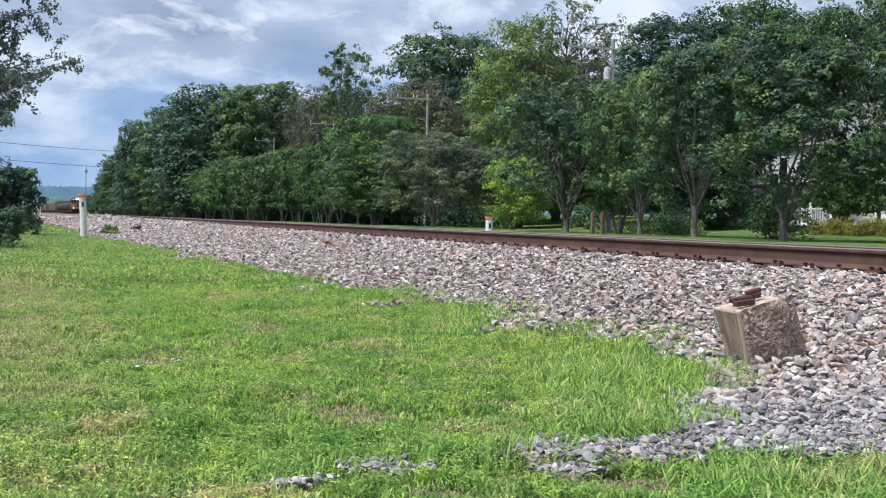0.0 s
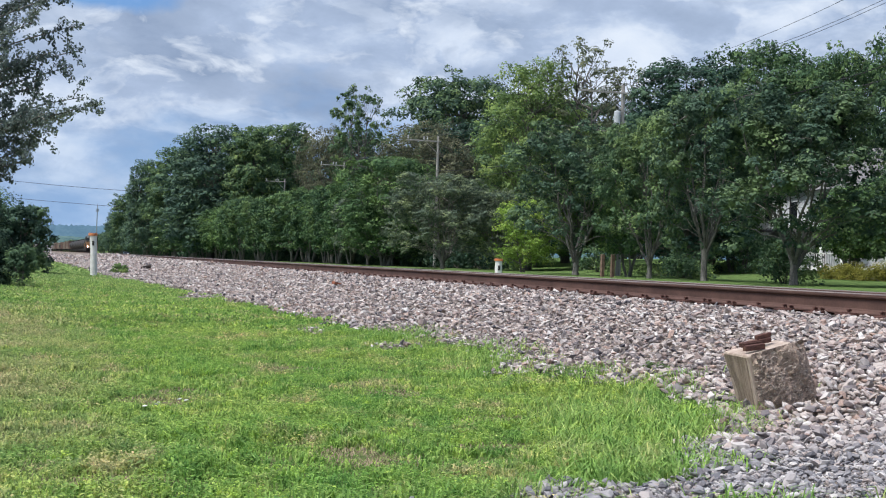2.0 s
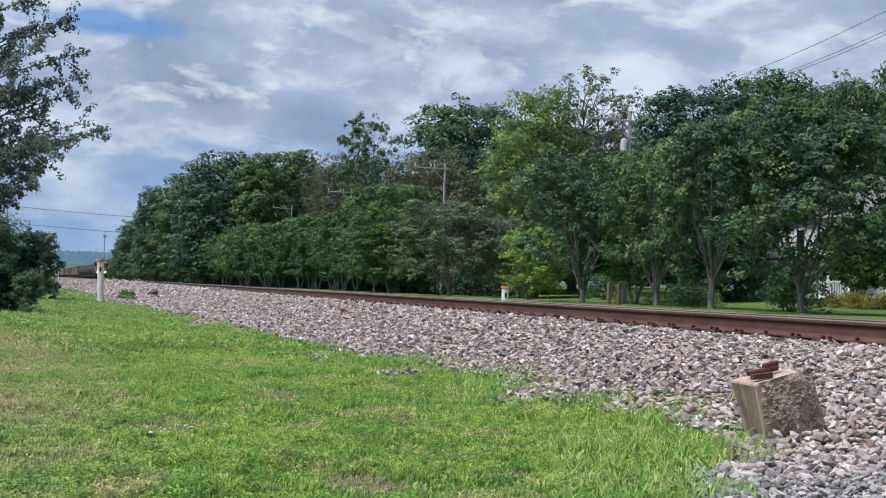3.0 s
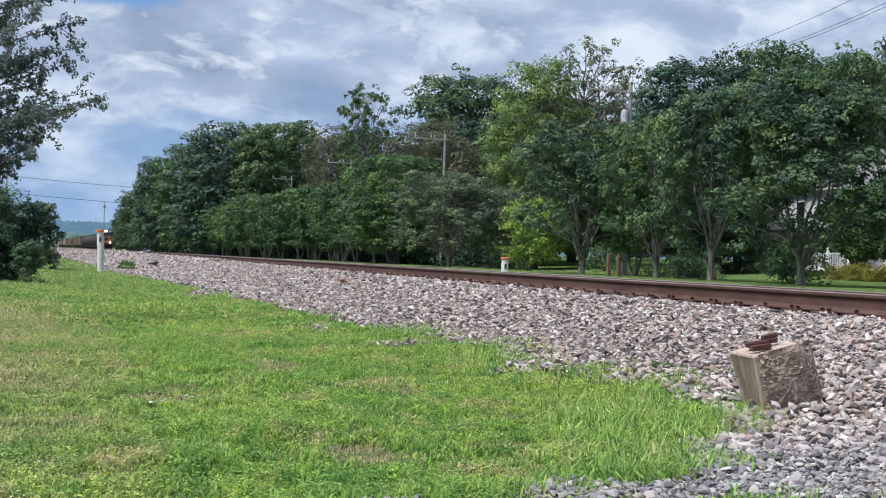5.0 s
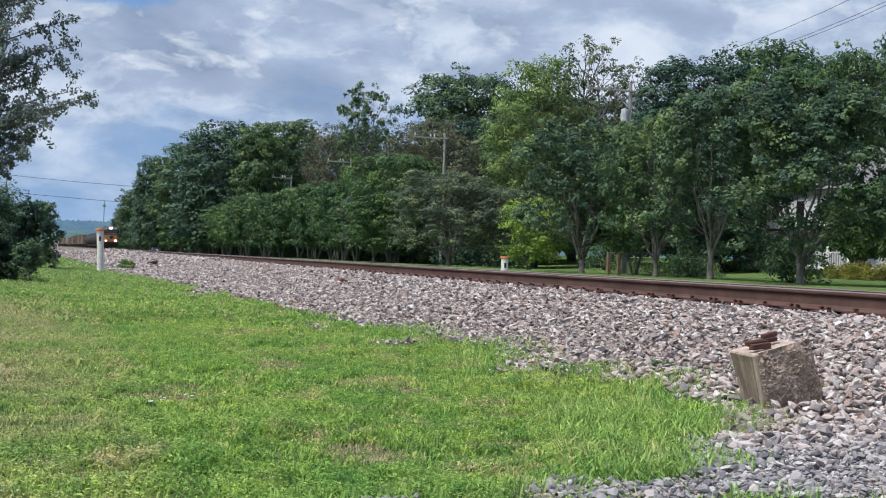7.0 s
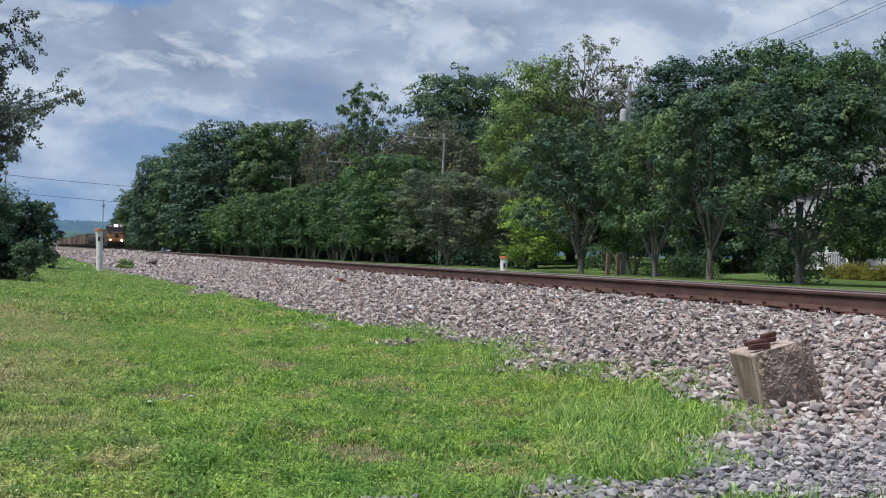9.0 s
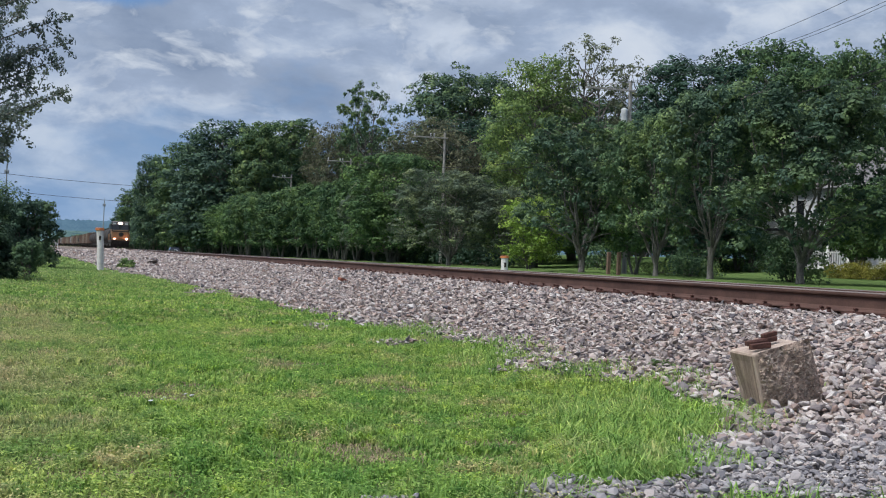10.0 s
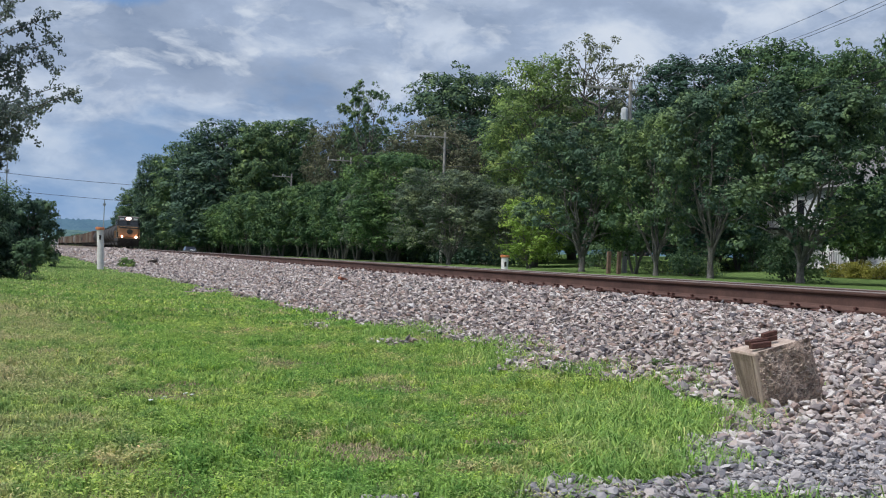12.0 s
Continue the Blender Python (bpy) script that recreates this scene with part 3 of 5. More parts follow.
# ---- trees ----
def leaf_arrays(rs, centres, outward, size, droop=0.25):
    """Folded four-cornered leaves (two triangles each) about the given centres."""
    n = len(centres)
    face = outward + rs.normal(0, 0.30, (n, 3)) + np.array([0, 0, 0.40])
    face /= np.linalg.norm(face, axis=1)[:, None] + 1e-9
    tip = np.cross(face, rs.normal(0, 1, (n, 3)))
    tip[:, 2] -= droop
    tip /= np.linalg.norm(tip, axis=1)[:, None] + 1e-9
    side = np.cross(face, tip)
    length = size * rs.uniform(0.65, 1.35, (n, 1))
    fold = face * length * 0.14
    verts = np.stack([centres - tip * length * 0.5, centres + side * length * 0.30 + fold, centres + tip * length * 0.5, centres - side * length * 0.30 + fold], 1)
    at = np.arange(n)[:, None] * 4
    faces = np.concatenate([at + [[0, 2, 1]], at + [[0, 3, 2]]])
    return verts.reshape(-1, 3), faces


def soft_leaves(name, verts, faces, face_out, material):
    """Leaves shaded by the roundness of their clump, as foliage seen from afar."""
    me = mesh_of(name, verts, faces, material, True)
    v = verts.reshape(-1, 4, 3)
    own = np.cross(v[:, 2] - v[:, 0], v[:, 1] - v[:, 3])
    own /= np.linalg.norm(own, axis=1)[:, None] + 1e-9
    agree = np.clip((own * face_out).sum(1), 0, 1)[:, None]
    normal = face_out * 0.65 * agree + own * (1 - 0.65 * agree)
    normal /= np.linalg.norm(normal, axis=1)[:, None] + 1e-9
    me.normals_split_custom_set_from_vertices(np.repeat(normal, 4, 0))
    return me


def crown_leaves(rs, boughs, leaves, size, airy=0.0, flat=0.75):
    """Leaves in small clumps over the upper side of each bough: its underside and the gaps between boughs stay open.
    boughs: (centre, radius) pairs; airy: share of clumps that are thin."""
    hub, hub_r, mid, mid_r, weight = [], [], [], [], []
    for c, r in boughs:
        c = np.asarray(c, float)
        for _ in range(int(rs.randint(7, 12))):
            d = rs.normal(0, 1, 3)
            d[2] = d[2] * 0.9 + 0.35
            d /= np.linalg.norm(d)
            small = r * rs.uniform(0.24, 0.48)
            hub.append(c)
            hub_r.append(r)
            mid.append(c + d * r * rs.uniform(0.55, 0.98) * np.array([1.0, 1.0, 0.8]))
            mid_r.append(small)
            weight.append(small ** 2 * (0.25 if rs.uniform() < airy else 1.0))
    hub, hub_r, mid, mid_r, weight = np.array(hub), np.array(hub_r), np.array(mid), np.array(mid_r), np.array(weight)
    pick = rs.choice(len(mid), leaves, p=weight / weight.sum())
    way = rs.normal(0, 1, (leaves, 3))
    way /= np.linalg.norm(way, axis=1)[:, None]
    low = (way[:, 2] < -0.25) & (rs.uniform(0, 1, leaves) < 0.6)
    way[:, 2] = np.where(low, -way[:, 2], way[:, 2])
    spots = mid[pick] + way * (mid_r[pick][:, None] * (0.45 + 0.75 * rs.beta(2.6, 1.8, (leaves, 1)))) * np.array([1.0, 1.0, flat])
    out = (spots - hub[pick]) / hub_r[pick][:, None] * 0.7 + way * 0.6
    out /= np.linalg.norm(out, axis=1)[:, None] + 1e-9
    lv, lf = leaf_arrays(rs, spots, out, size)
    return lv, lf, out


def limb_line(rs, start, end, bow, kinks):
    t = np.linspace(0, 1, 8)[:, None]
    line = (1 - t) ** 2 * start + 2 * t * (1 - t) * ((start + end) / 2 + bow) + t ** 2 * end
    line[1:-1] += rs.normal(0, kinks, (6, 3))
    return line, t[:, 0]


def tree_meshes(name, seed, height, width, bare, leaves, size, bark, foliage, stems=1, boughs=34, airy=0.1, top=0.55, pad=1.0, spray=8):
    """Trunk and limbs that carry boughs of leaf clumps spread over a crown with a broken outline.
    bare: share of the height below the crown; top: where the crown is widest (0 low, 1 high); spray: small shoots past the outline."""
    rs = np.random.RandomState(seed)
    low, deep = height * bare, height * (1 - bare)
    thick = height * (0.015 if stems == 1 else 0.011)
    wood, lines = [], []
    for k in range(stems):
        a = 2 * np.pi * (k + rs.uniform()) / stems
        foot = np.array([0.18 * math.cos(a), 0.18 * math.sin(a), -0.15]) if stems > 1 else np.array([0, 0, -0.15])
        lean = 0.04 if stems == 1 else rs.uniform(0.10, 0.24)
        head = np.array([math.cos(a) * width * lean, math.sin(a) * width * lean, height * rs.uniform(0.78, 0.88)])
        line, t = limb_line(rs, foot, head, np.array([math.cos(a), math.sin(a), 0]) * width * 0.05 * (stems > 1), 0.008 * height)
        wood.append(tube_arrays(line, thick * (1.25 - 1.1 * t), 8))
        lines.append(line)

    def outline(u):
        return max(0.06, 1 - abs((u - top) / (1.06 - top if u > top else top + 0.35)) ** 2.2) ** 0.6

    heads, radii = [], []
    for i in range(boughs):
        best, gain = None, -1
        r = width * rs.uniform(0.10, 0.18) * pad
        for _ in range(14):
            u, a = rs.uniform(0.02, 0.96), rs.uniform(0, 2 * np.pi)
            reach = max(0.02 * width, width * 0.5 * outline(u) - 0.75 * r) * math.sqrt(rs.uniform(0.30, 1.0))
            c = np.array([math.cos(a) * reach, math.sin(a) * reach, low + min(deep * u, deep - 0.8 * r)])
            near = min([np.linalg.norm((c - h) / (r + q)) for h, q in zip(heads, radii)], default=9)
            if near > gain:
                best, gain = c, near
        heads.append(best)
        radii.append(r)
    for i in range(spray):
        u, a = rs.uniform(0.55, 1.0), rs.uniform(0, 2 * np.pi)
        reach = width * 0.5 * outline(u) * rs.uniform(0.85, 1.08)
        heads.append(np.array([math.cos(a) * reach, math.sin(a) * reach, low + deep * min(1.0, u + rs.uniform(0, 0.06))]))
        radii.append(width * rs.uniform(0.045, 0.075))
    for c, r in zip(heads, radii):
        line = lines[rs.randint(stems)]
        k = np.clip((c[2] - 0.55 * math.hypot(c[0], c[1]) - 0.06 * height) / height, max(0.08, bare * 0.7), 0.8)
        start = np.array([np.interp(k * height, line[:, 2], line[:, j]) for j in range(3)])
        way, t = limb_line(rs, start, c, np.array([0, 0, -0.10 * np.linalg.norm(c - start)]), 0.012 * width)
        wood.append(tube_arrays(way, thick * (0.42 if r > 0.08 * width else 0.2) * (1 - 0.82 * t), 5))
    lv, lf, out = crown_leaves(rs, list(zip(heads, radii)), leaves, size, airy)
    wv, wf = merged(wood)
    return mesh_of("trunk", wv, wf, bark, True), soft_leaves("crown", lv, lf, out, foliage)


def vase_tree_meshes(seed, height, width, leaves, size, foliage, bole=0.13, limbs=8, open_to=0.26):
    """A short bole that fans into ascending pale limbs, open below and leafy above; open_to: share of the height with few leaves."""
    rs = np.random.RandomState(seed)
    z0, thick = height * bole, height * 0.016
    wood = [tube_arrays(np.array([(0, 0, -0.15), (0.02, 0, 0.15), (0.0, 0.03, z0 * 0.6), (0.03, 0, z0 * 1.15)]), thick * np.array([1.6, 1.2, 1.0, 1.15]), 10)]
    boughs = []
    for i in range(limbs):
        a = (i + rs.uniform(-0.3, 0.3)) * 2 * np.pi / limbs
        reach = width * rs.uniform(0.10, 0.40)
        start = np.array([0.03 + 0.08 * math.cos(a), 0.08 * math.sin(a), z0 * rs.uniform(0.7, 1.15)])
        end = np.array([math.cos(a) * reach, math.sin(a) * reach, height * rs.uniform(0.66, 0.90)])
        line, t = limb_line(rs, start, end, np.array([math.cos(a), math.sin(a), -0.5]) * width * 0.07, 0.07)
        r0 = thick * rs.uniform(0.34, 0.62)
        wood.append(tube_arrays(line, r0 * (1 - 0.8 * t), 7))
        boughs.append((end, width * rs.uniform(0.10, 0.15)))
        for k in range(7):
            at = rs.randint(1, 8)
            foot, b = line[at], a + rs.normal(0, 0.9)
            far = width * 0.5 * rs.uniform(0.55, 1.0) * (1.0 if foot[2] < 0.6 * height else 0.8)
            tip = np.array([math.cos(b) * far, math.sin(b) * far, min(height * 0.93, foot[2] + height * rs.uniform(0.0, 0.24))])
            branch, t2 = limb_line(rs, foot, tip, np.array([0, 0, 0.03 * height]), 0.06)
            wood.append(tube_arrays(branch, r0 * 0.42 * (1 - 0.78 * t2), 5))
            leafy = tip[2] > height * open_to or rs.uniform() < 0.6
            if leafy:
                boughs.append((tip, width * rs.uniform(0.055, 0.12) * (1.0 if tip[2] > height * open_to else 0.6)))
            # bare twigs off the branch
            for _ in range(2):
                f2 = branch[rs.randint(2, 7)]
                t3 = f2 + rs.normal(0, 0.05, 3) * width + np.array([0, 0, 0.05 * height])
                twig, t4 = limb_line(rs, f2, t3, np.zeros(3), 0.02)
                wood.append(tube_arrays(twig, r0 * 0.14 * (1 - 0.7 * t4), 4))
    for _ in range(44):
        u, b = rs.uniform(0.50, 0.94), rs.uniform(0, 2 * np.pi)
        r = width * 0.5 * math.sqrt(max(0.04, 1 - ((u - 0.50) / 0.48) ** 2)) * math.sqrt(rs.uniform(0.1, 1)) * 0.92
        boughs.append((np.array([math.cos(b) * r, math.sin(b) * r, height * u]), width * rs.uniform(0.07, 0.145)))
    for _ in range(26):
        u, b, r = rs.uniform(0.16, 0.52), rs.uniform(0, 2 * np.pi), width * rs.uniform(0.16, 0.46)
        boughs.append((np.array([math.cos(b) * r, math.sin(b) * r, height * u]), width * rs.uniform(0.03, 0.075)))
    lv, lf, out = crown_leaves(rs, boughs, leaves, size, 0.2, 0.8)
    wv, wf = merged(wood)
    return mesh_of("trunk", wv, wf, PALE_BARK, True), soft_leaves("crown", lv, lf, out, foliage)


def tree_thing(name, meshes, label, group=""):
    ob = thing(name, Matrix(), label, "tree", group)
    for part_name, me in zip(("trunk", "crown"), meshes):
        new(part_name, me).parent = ob
    return ob


LEAF_DEEP = leaf_material("deep green leaves", (0.037, 0.078, 0.048), (0.127, 0.196, 0.118), (0.205, 0.285, 0.108), 0.28)
LEAF_GLOSSY = leaf_material("glossy dark-green leaves", (0.040, 0.092, 0.036), (0.150, 0.245, 0.098), (0.215, 0.320, 0.095), 0.25)
LEAF_WOOD = leaf_material("woodland leaves", (0.046, 0.090, 0.062), (0.135, 0.210, 0.138), (0.165, 0.240, 0.110), 0.25)
LEAF_HEDGE = leaf_material("roadside leaves", (0.035, 0.080, 0.038), (0.114, 0.190, 0.085), (0.180, 0.262, 0.088), 0.25)
LEAF_MID = leaf_material("mid green leaves", (0.050, 0.102, 0.050), (0.150, 0.235, 0.112), (0.225, 0.300, 0.105), 0.3)
LEAF_LIGHT = leaf_material("light green leaves", (0.115, 0.190, 0.062), (0.255, 0.360, 0.120), (0.310, 0.385, 0.110), 0.36)
LEAF_PALE = leaf_material("pale olive leaves", (0.10, 0.125, 0.075), (0.205, 0.230, 0.130), (0.240, 0.250, 0.135))
LEAF_BRIGHT = leaf_material("bright yellow-green leaves", (0.169, 0.279, 0.051), (0.325, 0.457, 0.102), (0.390, 0.483, 0.102))
LEAF_OLIVE = leaf_material("olive brown-green leaves", (0.085, 0.094, 0.054), (0.180, 0.188, 0.112), (0.205, 0.205, 0.115), 0.3)
LEAF_BLUE = leaf_material("dark blue-green needles", (0.026, 0.062, 0.042), (0.080, 0.140, 0.092), (0.095, 0.155, 0.092), 0.2)
LEAF_GREY = leaf_material("grey-green sparse leaves", (0.080, 0.112, 0.074), (0.185, 0.235, 0.150), (0.225, 0.270, 0.130), 0.3)

# name: meshes at a nominal size; each tree is then set to its own height and width
KINDS = {
    "vase_a": (vase_tree_meshes(51, 10, 8.5, 27000, 0.20, LEAF_DEEP, 0.12, 10), 10, 8.5, "dark-green roadside tree fanning from a short grey trunk"),
    "vase_b": (vase_tree_meshes(52, 10, 7.5, 25000, 0.20, LEAF_DEEP, 0.15, 9), 10, 7.5, "dark-green roadside tree with ascending pale grey limbs"),
    "vase_c": (vase_tree_meshes(53, 10, 8.0, 25000, 0.20, LEAF_MID, 0.10, 10), 10, 8.0, "many-limbed green roadside tree with yellow-green tips"),
    "vase_d": (vase_tree_meshes(54, 10, 9.0, 25000, 0.20, LEAF_GREY, 0.08, 14, 0.15), 10, 9.0, "round grey-green roadside tree full of bare twigs"),
    "street_a": (tree_meshes("street", 11, 10, 8.5, 0.10, 28000, 0.21, PALE_BARK, LEAF_GLOSSY, 3, 64, 0.03, 0.58, 1.15, 5), 10, 8.5, "broad glossy dark-green roadside tree with grey limbs"),
    "light": (tree_meshes("light", 15, 10, 6.0, 0.06, 30000, 0.14, BARK, LEAF_LIGHT, 1, 90, 0.05, 0.48, 1.1, 12), 10, 6.0, "light yellow-green leafy tree"),
    "young": (tree_meshes("young", 25, 6, 5.0, 0.16, 8000, 0.17, BARK, LEAF_BRIGHT, 2, 44, 0.05, 0.45, 1.15, 6), 6, 5.0, "young bright yellow-green tree on the lawn"),
    "airy": (tree_meshes("airy", 22, 18, 8.0, 0.25, 6500, 0.22, BARK, LEAF_PALE, 2, 70, 0.4, 0.62, 0.68, 20), 18, 8.0, "open thin-leaved pale green tree"),
    "hedge_a": (tree_meshes("hedge", 23, 10, 8.5, 0.27, 13000, 0.3, PALE_BARK, LEAF_GLOSSY, 4, 50, 0.03, 0.6, 1.2, 5), 10, 8.5, "dense dark-green roadside tree on several pale stems"),
    "hedge_b": (tree_meshes("hedge", 24, 10, 8.0, 0.25, 13000, 0.3, PALE_BARK, LEAF_HEDGE, 4, 50, 0.03, 0.64, 1.2, 5), 10, 8.0, "dense green roadside tree on several pale stems"),
    "far_row": (tree_meshes("hedge", 26, 10, 8.2, 0.22, 4200, 0.50, PALE_BARK, LEAF_DEEP, 3, 40, 0.03, 0.62, 1.2, 5), 10, 8.2, "dense green tree in the roadside row far off"),
    "wood_a": (tree_meshes("wood", 16, 20, 13, 0.08, 26000, 0.42, BARK, LEAF_WOOD, 1, 84, 0.03, 0.48, 1.2, 10), 20, 13, "tall dark-green woodland tree"),
    "wood_b": (tree_meshes("wood", 17, 20, 11, 0.08, 26000, 0.4, BARK, LEAF_MID, 1, 80, 0.03, 0.52, 1.25, 8), 20, 11, "tall mid-green woodland tree"),
    "yard": (tree_meshes("yard", 36, 14, 8.5, 0.25, 22000, 0.23, BARK, LEAF_HEDGE, 1, 60, 0.05, 0.6, 1.15, 12), 14, 8.5, "tall dark-green garden tree beside the house"),
    "broad": (tree_meshes("broad", 31, 26, 17, 0.10, 42000, 0.42, BARK, LEAF_DEEP, 1, 90, 0.03, 0.66, 1.15, 8), 26, 17, "broad dark-green tree towering over its neighbours"),
    "wood_c": (tree_meshes("wood", 18, 20, 10, 0.20, 17000, 0.26, BARK, LEAF_MID, 3, 76, 0.45, 0.62, 0.62, 24), 20, 10, "tall open-crowned woodland tree"),
    "olive": (tree_meshes("olive", 19, 12, 9, 0.06, 26000, 0.19, BARK, LEAF_OLIVE, 2, 90, 0.05, 0.5, 1.1, 8), 12, 9, "dull olive-brown spreading tree"),
    "dome": (tree_meshes("dome", 20, 14, 7, 0.05, 30000, 0.2, BARK, LEAF_BLUE, 1, 120, 0, 0.5, 0.95, 0), 14, 7, "dense dark blue-green domed tree"),
}
FIRST = {}


def plant(kind, x, y, height, width, group, turn, label=""):
    meshes, h0, w0, text = KINDS[kind]
    m = pose(x, y, float(land(x, y)) - 0.05, 0, 0, turn) @ Matrix.Diagonal((width / w0, width / w0, height / h0, 1))
    if kind not in FIRST:
        ob = FIRST[kind] = tree_thing("tree", meshes, text, group)
        ob.matrix_basis = m
    else:
        ob = copy_thing(FIRST[kind], m @ Matrix.Diagonal((*[1 / k for k in FIRST[kind].scale], 1)))
        tagged(ob, label or text, group=group)
    return ob


ROW, WOOD = "trees along the road", "tall trees behind the road"
# kind, x, y, height, width
FRONT = [
    ("vase_a", 30.0, 43.6, 8.7, 8.4), ("vase_b", 30.0, 51.1, 9.6, 6.6), ("vase_c", 30.0, 56.8, 8.6, 6.2), ("vase_a", 30.0, 66.5, 9.6, 9.0),
    ("young", 31.0, 77.6, 5.1, 5.4), ("vase_d", 30.0, 93.7, 7.9, 9.6), ("street_a", 30.0, 112.4, 10.9, 11.0), ("vase_b", 34.0, 37.0, 10.7, 8.0),
    ("vase_d", 34.0, 90.5, 6.6, 7.4), ("hedge_a", 32.6, 64.4, 6.4, 5.0), ("hedge_b", 33.0, 121.0, 8.2, 9.0), ("vase_d", 31.0, 123.5, 8.4, 8.0),
]
for i, (kind, x, y, h, w) in enumerate(FRONT):
    plant(kind, x, y, h, w, ROW, i * 67)
# the row thickens into a wall of foliage that draws nearer to the railway
rng = random.Random(9)
y = 127.0
while y < 620:
    x = float(np.interp(y, [127, 156, 188, 218, 300, 354, 510, 620], [30, 30, 27, 24, 22, 19, 18, 15])) + rng.uniform(-0.8, 0.8)
    h = float(np.interp(y, [127, 156, 188, 620], [9.5, 9.4, 9.8, 10.0])) * rng.uniform(0.90, 1.04)
    plant(rng.choice(["hedge_a", "hedge_b", "hedge_b"]) if y < 260 else "far_row", x, y, h, h * rng.uniform(0.80, 1.0), ROW, rng.uniform(0, 360))
    y += float(np.interp(y, [127, 250, 620], [5.6, 8.0, 13.0]))
BACK = [
    ("yard", 62.0, 96.5, 20.6, 12.2), ("yard", 62.0, 88.6, 18.1, 12.4), ("yard", 62.0, 82.3, 17.8, 10.0), ("yard", 37.0, 43.4, 12.4, 6.0), ("dome", 41.2, 73.0, 15.4, 10.4),
    ("airy", 46.0, 92.9, 18.0, 7.0), ("light", 38.0, 94.2, 18.2, 10.5), ("airy", 42.0, 93.2, 19.8, 8.5), ("olive", 39.0, 129.0, 16.7, 13.8), ("broad", 50.5, 150.0, 25.2, 20.0),
    ("dome", 45.0, 134.0, 17.4, 12.0), ("wood_c", 40.0, 166.8, 25.2, 9.5), ("olive", 36.0, 171.7, 20.4, 10.0), ("wood_b", 38.0, 217.5, 25.6, 15.6), ("wood_b", 31.0, 209.5, 24.0, 12.4),
    ("wood_a", 25.0, 218.3, 24.4, 21.2), ("wood_b", 22.0, 258.7, 23.8, 15.3), ("wood_a", 18.0, 289.8, 23.6, 12.5), ("wood_b", 18.0, 392.9, 20.5, 12.5), ("wood_a", 17.0, 484.6, 17.0, 9.5),
    ("wood_b", 44.0, 108.0, 17.0, 13.0), ("wood_a", 50.0, 88.0, 15.0, 14.2), ("hedge_a", 46.0, 78.0, 9.0, 9.0), ("wood_b", 52.0, 118.0, 18.0, 16.5), ("wood_a", 44.0, 185.0, 21.0, 16.5),
    ("wood_a", 38.0, 230.0, 21.0, 17.7), ("wood_b", 30.0, 275.0, 20.0, 16.5), ("wood_b", 26.0, 330.0, 19.0, 16.5), 
    ("hedge_a", 47.0, 98.0, 8.0, 10.0), ("hedge_a", 46.0, 124.0, 9.0, 11.0), ("hedge_b", 43.0, 147.0, 9.0, 11.0),
]
for i, (kind, x, y, h, w) in enumerate(BACK):
    plant(kind, x, y, h, w, WOOD, i * 83 + 20)

# a far belt of trees closes the view behind the houses
for i in range(16):
    y = 25 + i * 17 + rng.uniform(-4, 4)
    plant("far_row", 96 + rng.uniform(-5, 5), y, rng.uniform(10, 14), rng.uniform(15, 19), WOOD, rng.uniform(0, 360))

for i in range(9):
    plant("far_row", 86 + rng.uniform(-3, 3), 62 + i * 18, rng.uniform(5, 7), 20, WOOD, rng.uniform(0, 360), "low dark-green thicket closing the gardens")

for i in range(16):
    x = -92 + i * 4.2 if i < 11 else -4 + (i - 11) * 6.5
    plant("far_row", x + rng.uniform(-1.5, 1.5), 800 + rng.uniform(-25, 25), rng.uniform(6, 10), rng.uniform(10, 14), "far trees along the railway", rng.uniform(0, 360), "distant green tree beside the railway")

for x, y, h, w in ((45.5, 60.5, 5.6, 4.4), (44.0, 58.3, 5.4, 4.8), (44.0, 54.6, 6.0, 5.0), (46.0, 74.5, 6.2, 4.4), (41.5, 48.5, 5.6, 3.6)):
    plant("hedge_a", x, y, h, w, WOOD, x * 31 + y * 7, "dark-green garden tree half hiding the house")

# ---- poles and wires ----
INSULATOR = surface("grey glazed insulator", (0.30, 0.31, 0.32), (0.5, 0.5, 0.5), 8.0, 0.3)
CAN = surface("pale grey transformer paint", (0.40, 0.42, 0.43), (0.56, 0.58, 0.59), 3.0, 0.5)


def utility_pole(height, transformer):
    ob = thing("utility_pole", Matrix(), "weathered timber utility pole with a one-sided crossarm", "utility pole", "poles along the road")
    part("pole", rod((0, 0, -0.3), (0, 0, height), 0.17, 0.115, 12), POLE_WOOD, ob, smooth=False)
    part("crossarm", box((3.5, 0.10, 0.12), pose(-1.5, -0.16, height - 0.55), 0.01), POLE_WOOD, ob)
    part("brace", rod((-1.35, -0.16, height - 0.6), (-0.05, -0.13, height - 1.75), 0.035, None, 6), POLE_WOOD, ob)
    for x in (-3.1, -1.5, -1.15):
        knob = part("insulator", lathe([(0.03, height - 0.5), (0.09, height - 0.36), (0.05, height - 0.30), (0.08, height - 0.22), (0.03, height - 0.14)], 10), INSULATOR, ob)
        knob.location = (x, -0.16, 0)
    if transformer:
        body = part("transformer", lathe([(0.19, height - 2.65), (0.21, height - 2.58), (0.21, height - 1.80), (0.18, height - 1.73), (0.07, height - 1.68)], 16), CAN, ob, "pale grey transformer can")
        body.location = (-0.38, 0, 0)
    return ob


POLES = [(34.0, 68.7, 12.4), (34.0, 108.7, 12.85), (34.0, 149.5, 13.35), (34.0, 194.0, 13.75)]
for i, (x, y, h) in enumerate(POLES):
    utility_pole(h, i == 0).matrix_basis = pose(x, y, float(land(x, y)), 0, -0.4, 0)


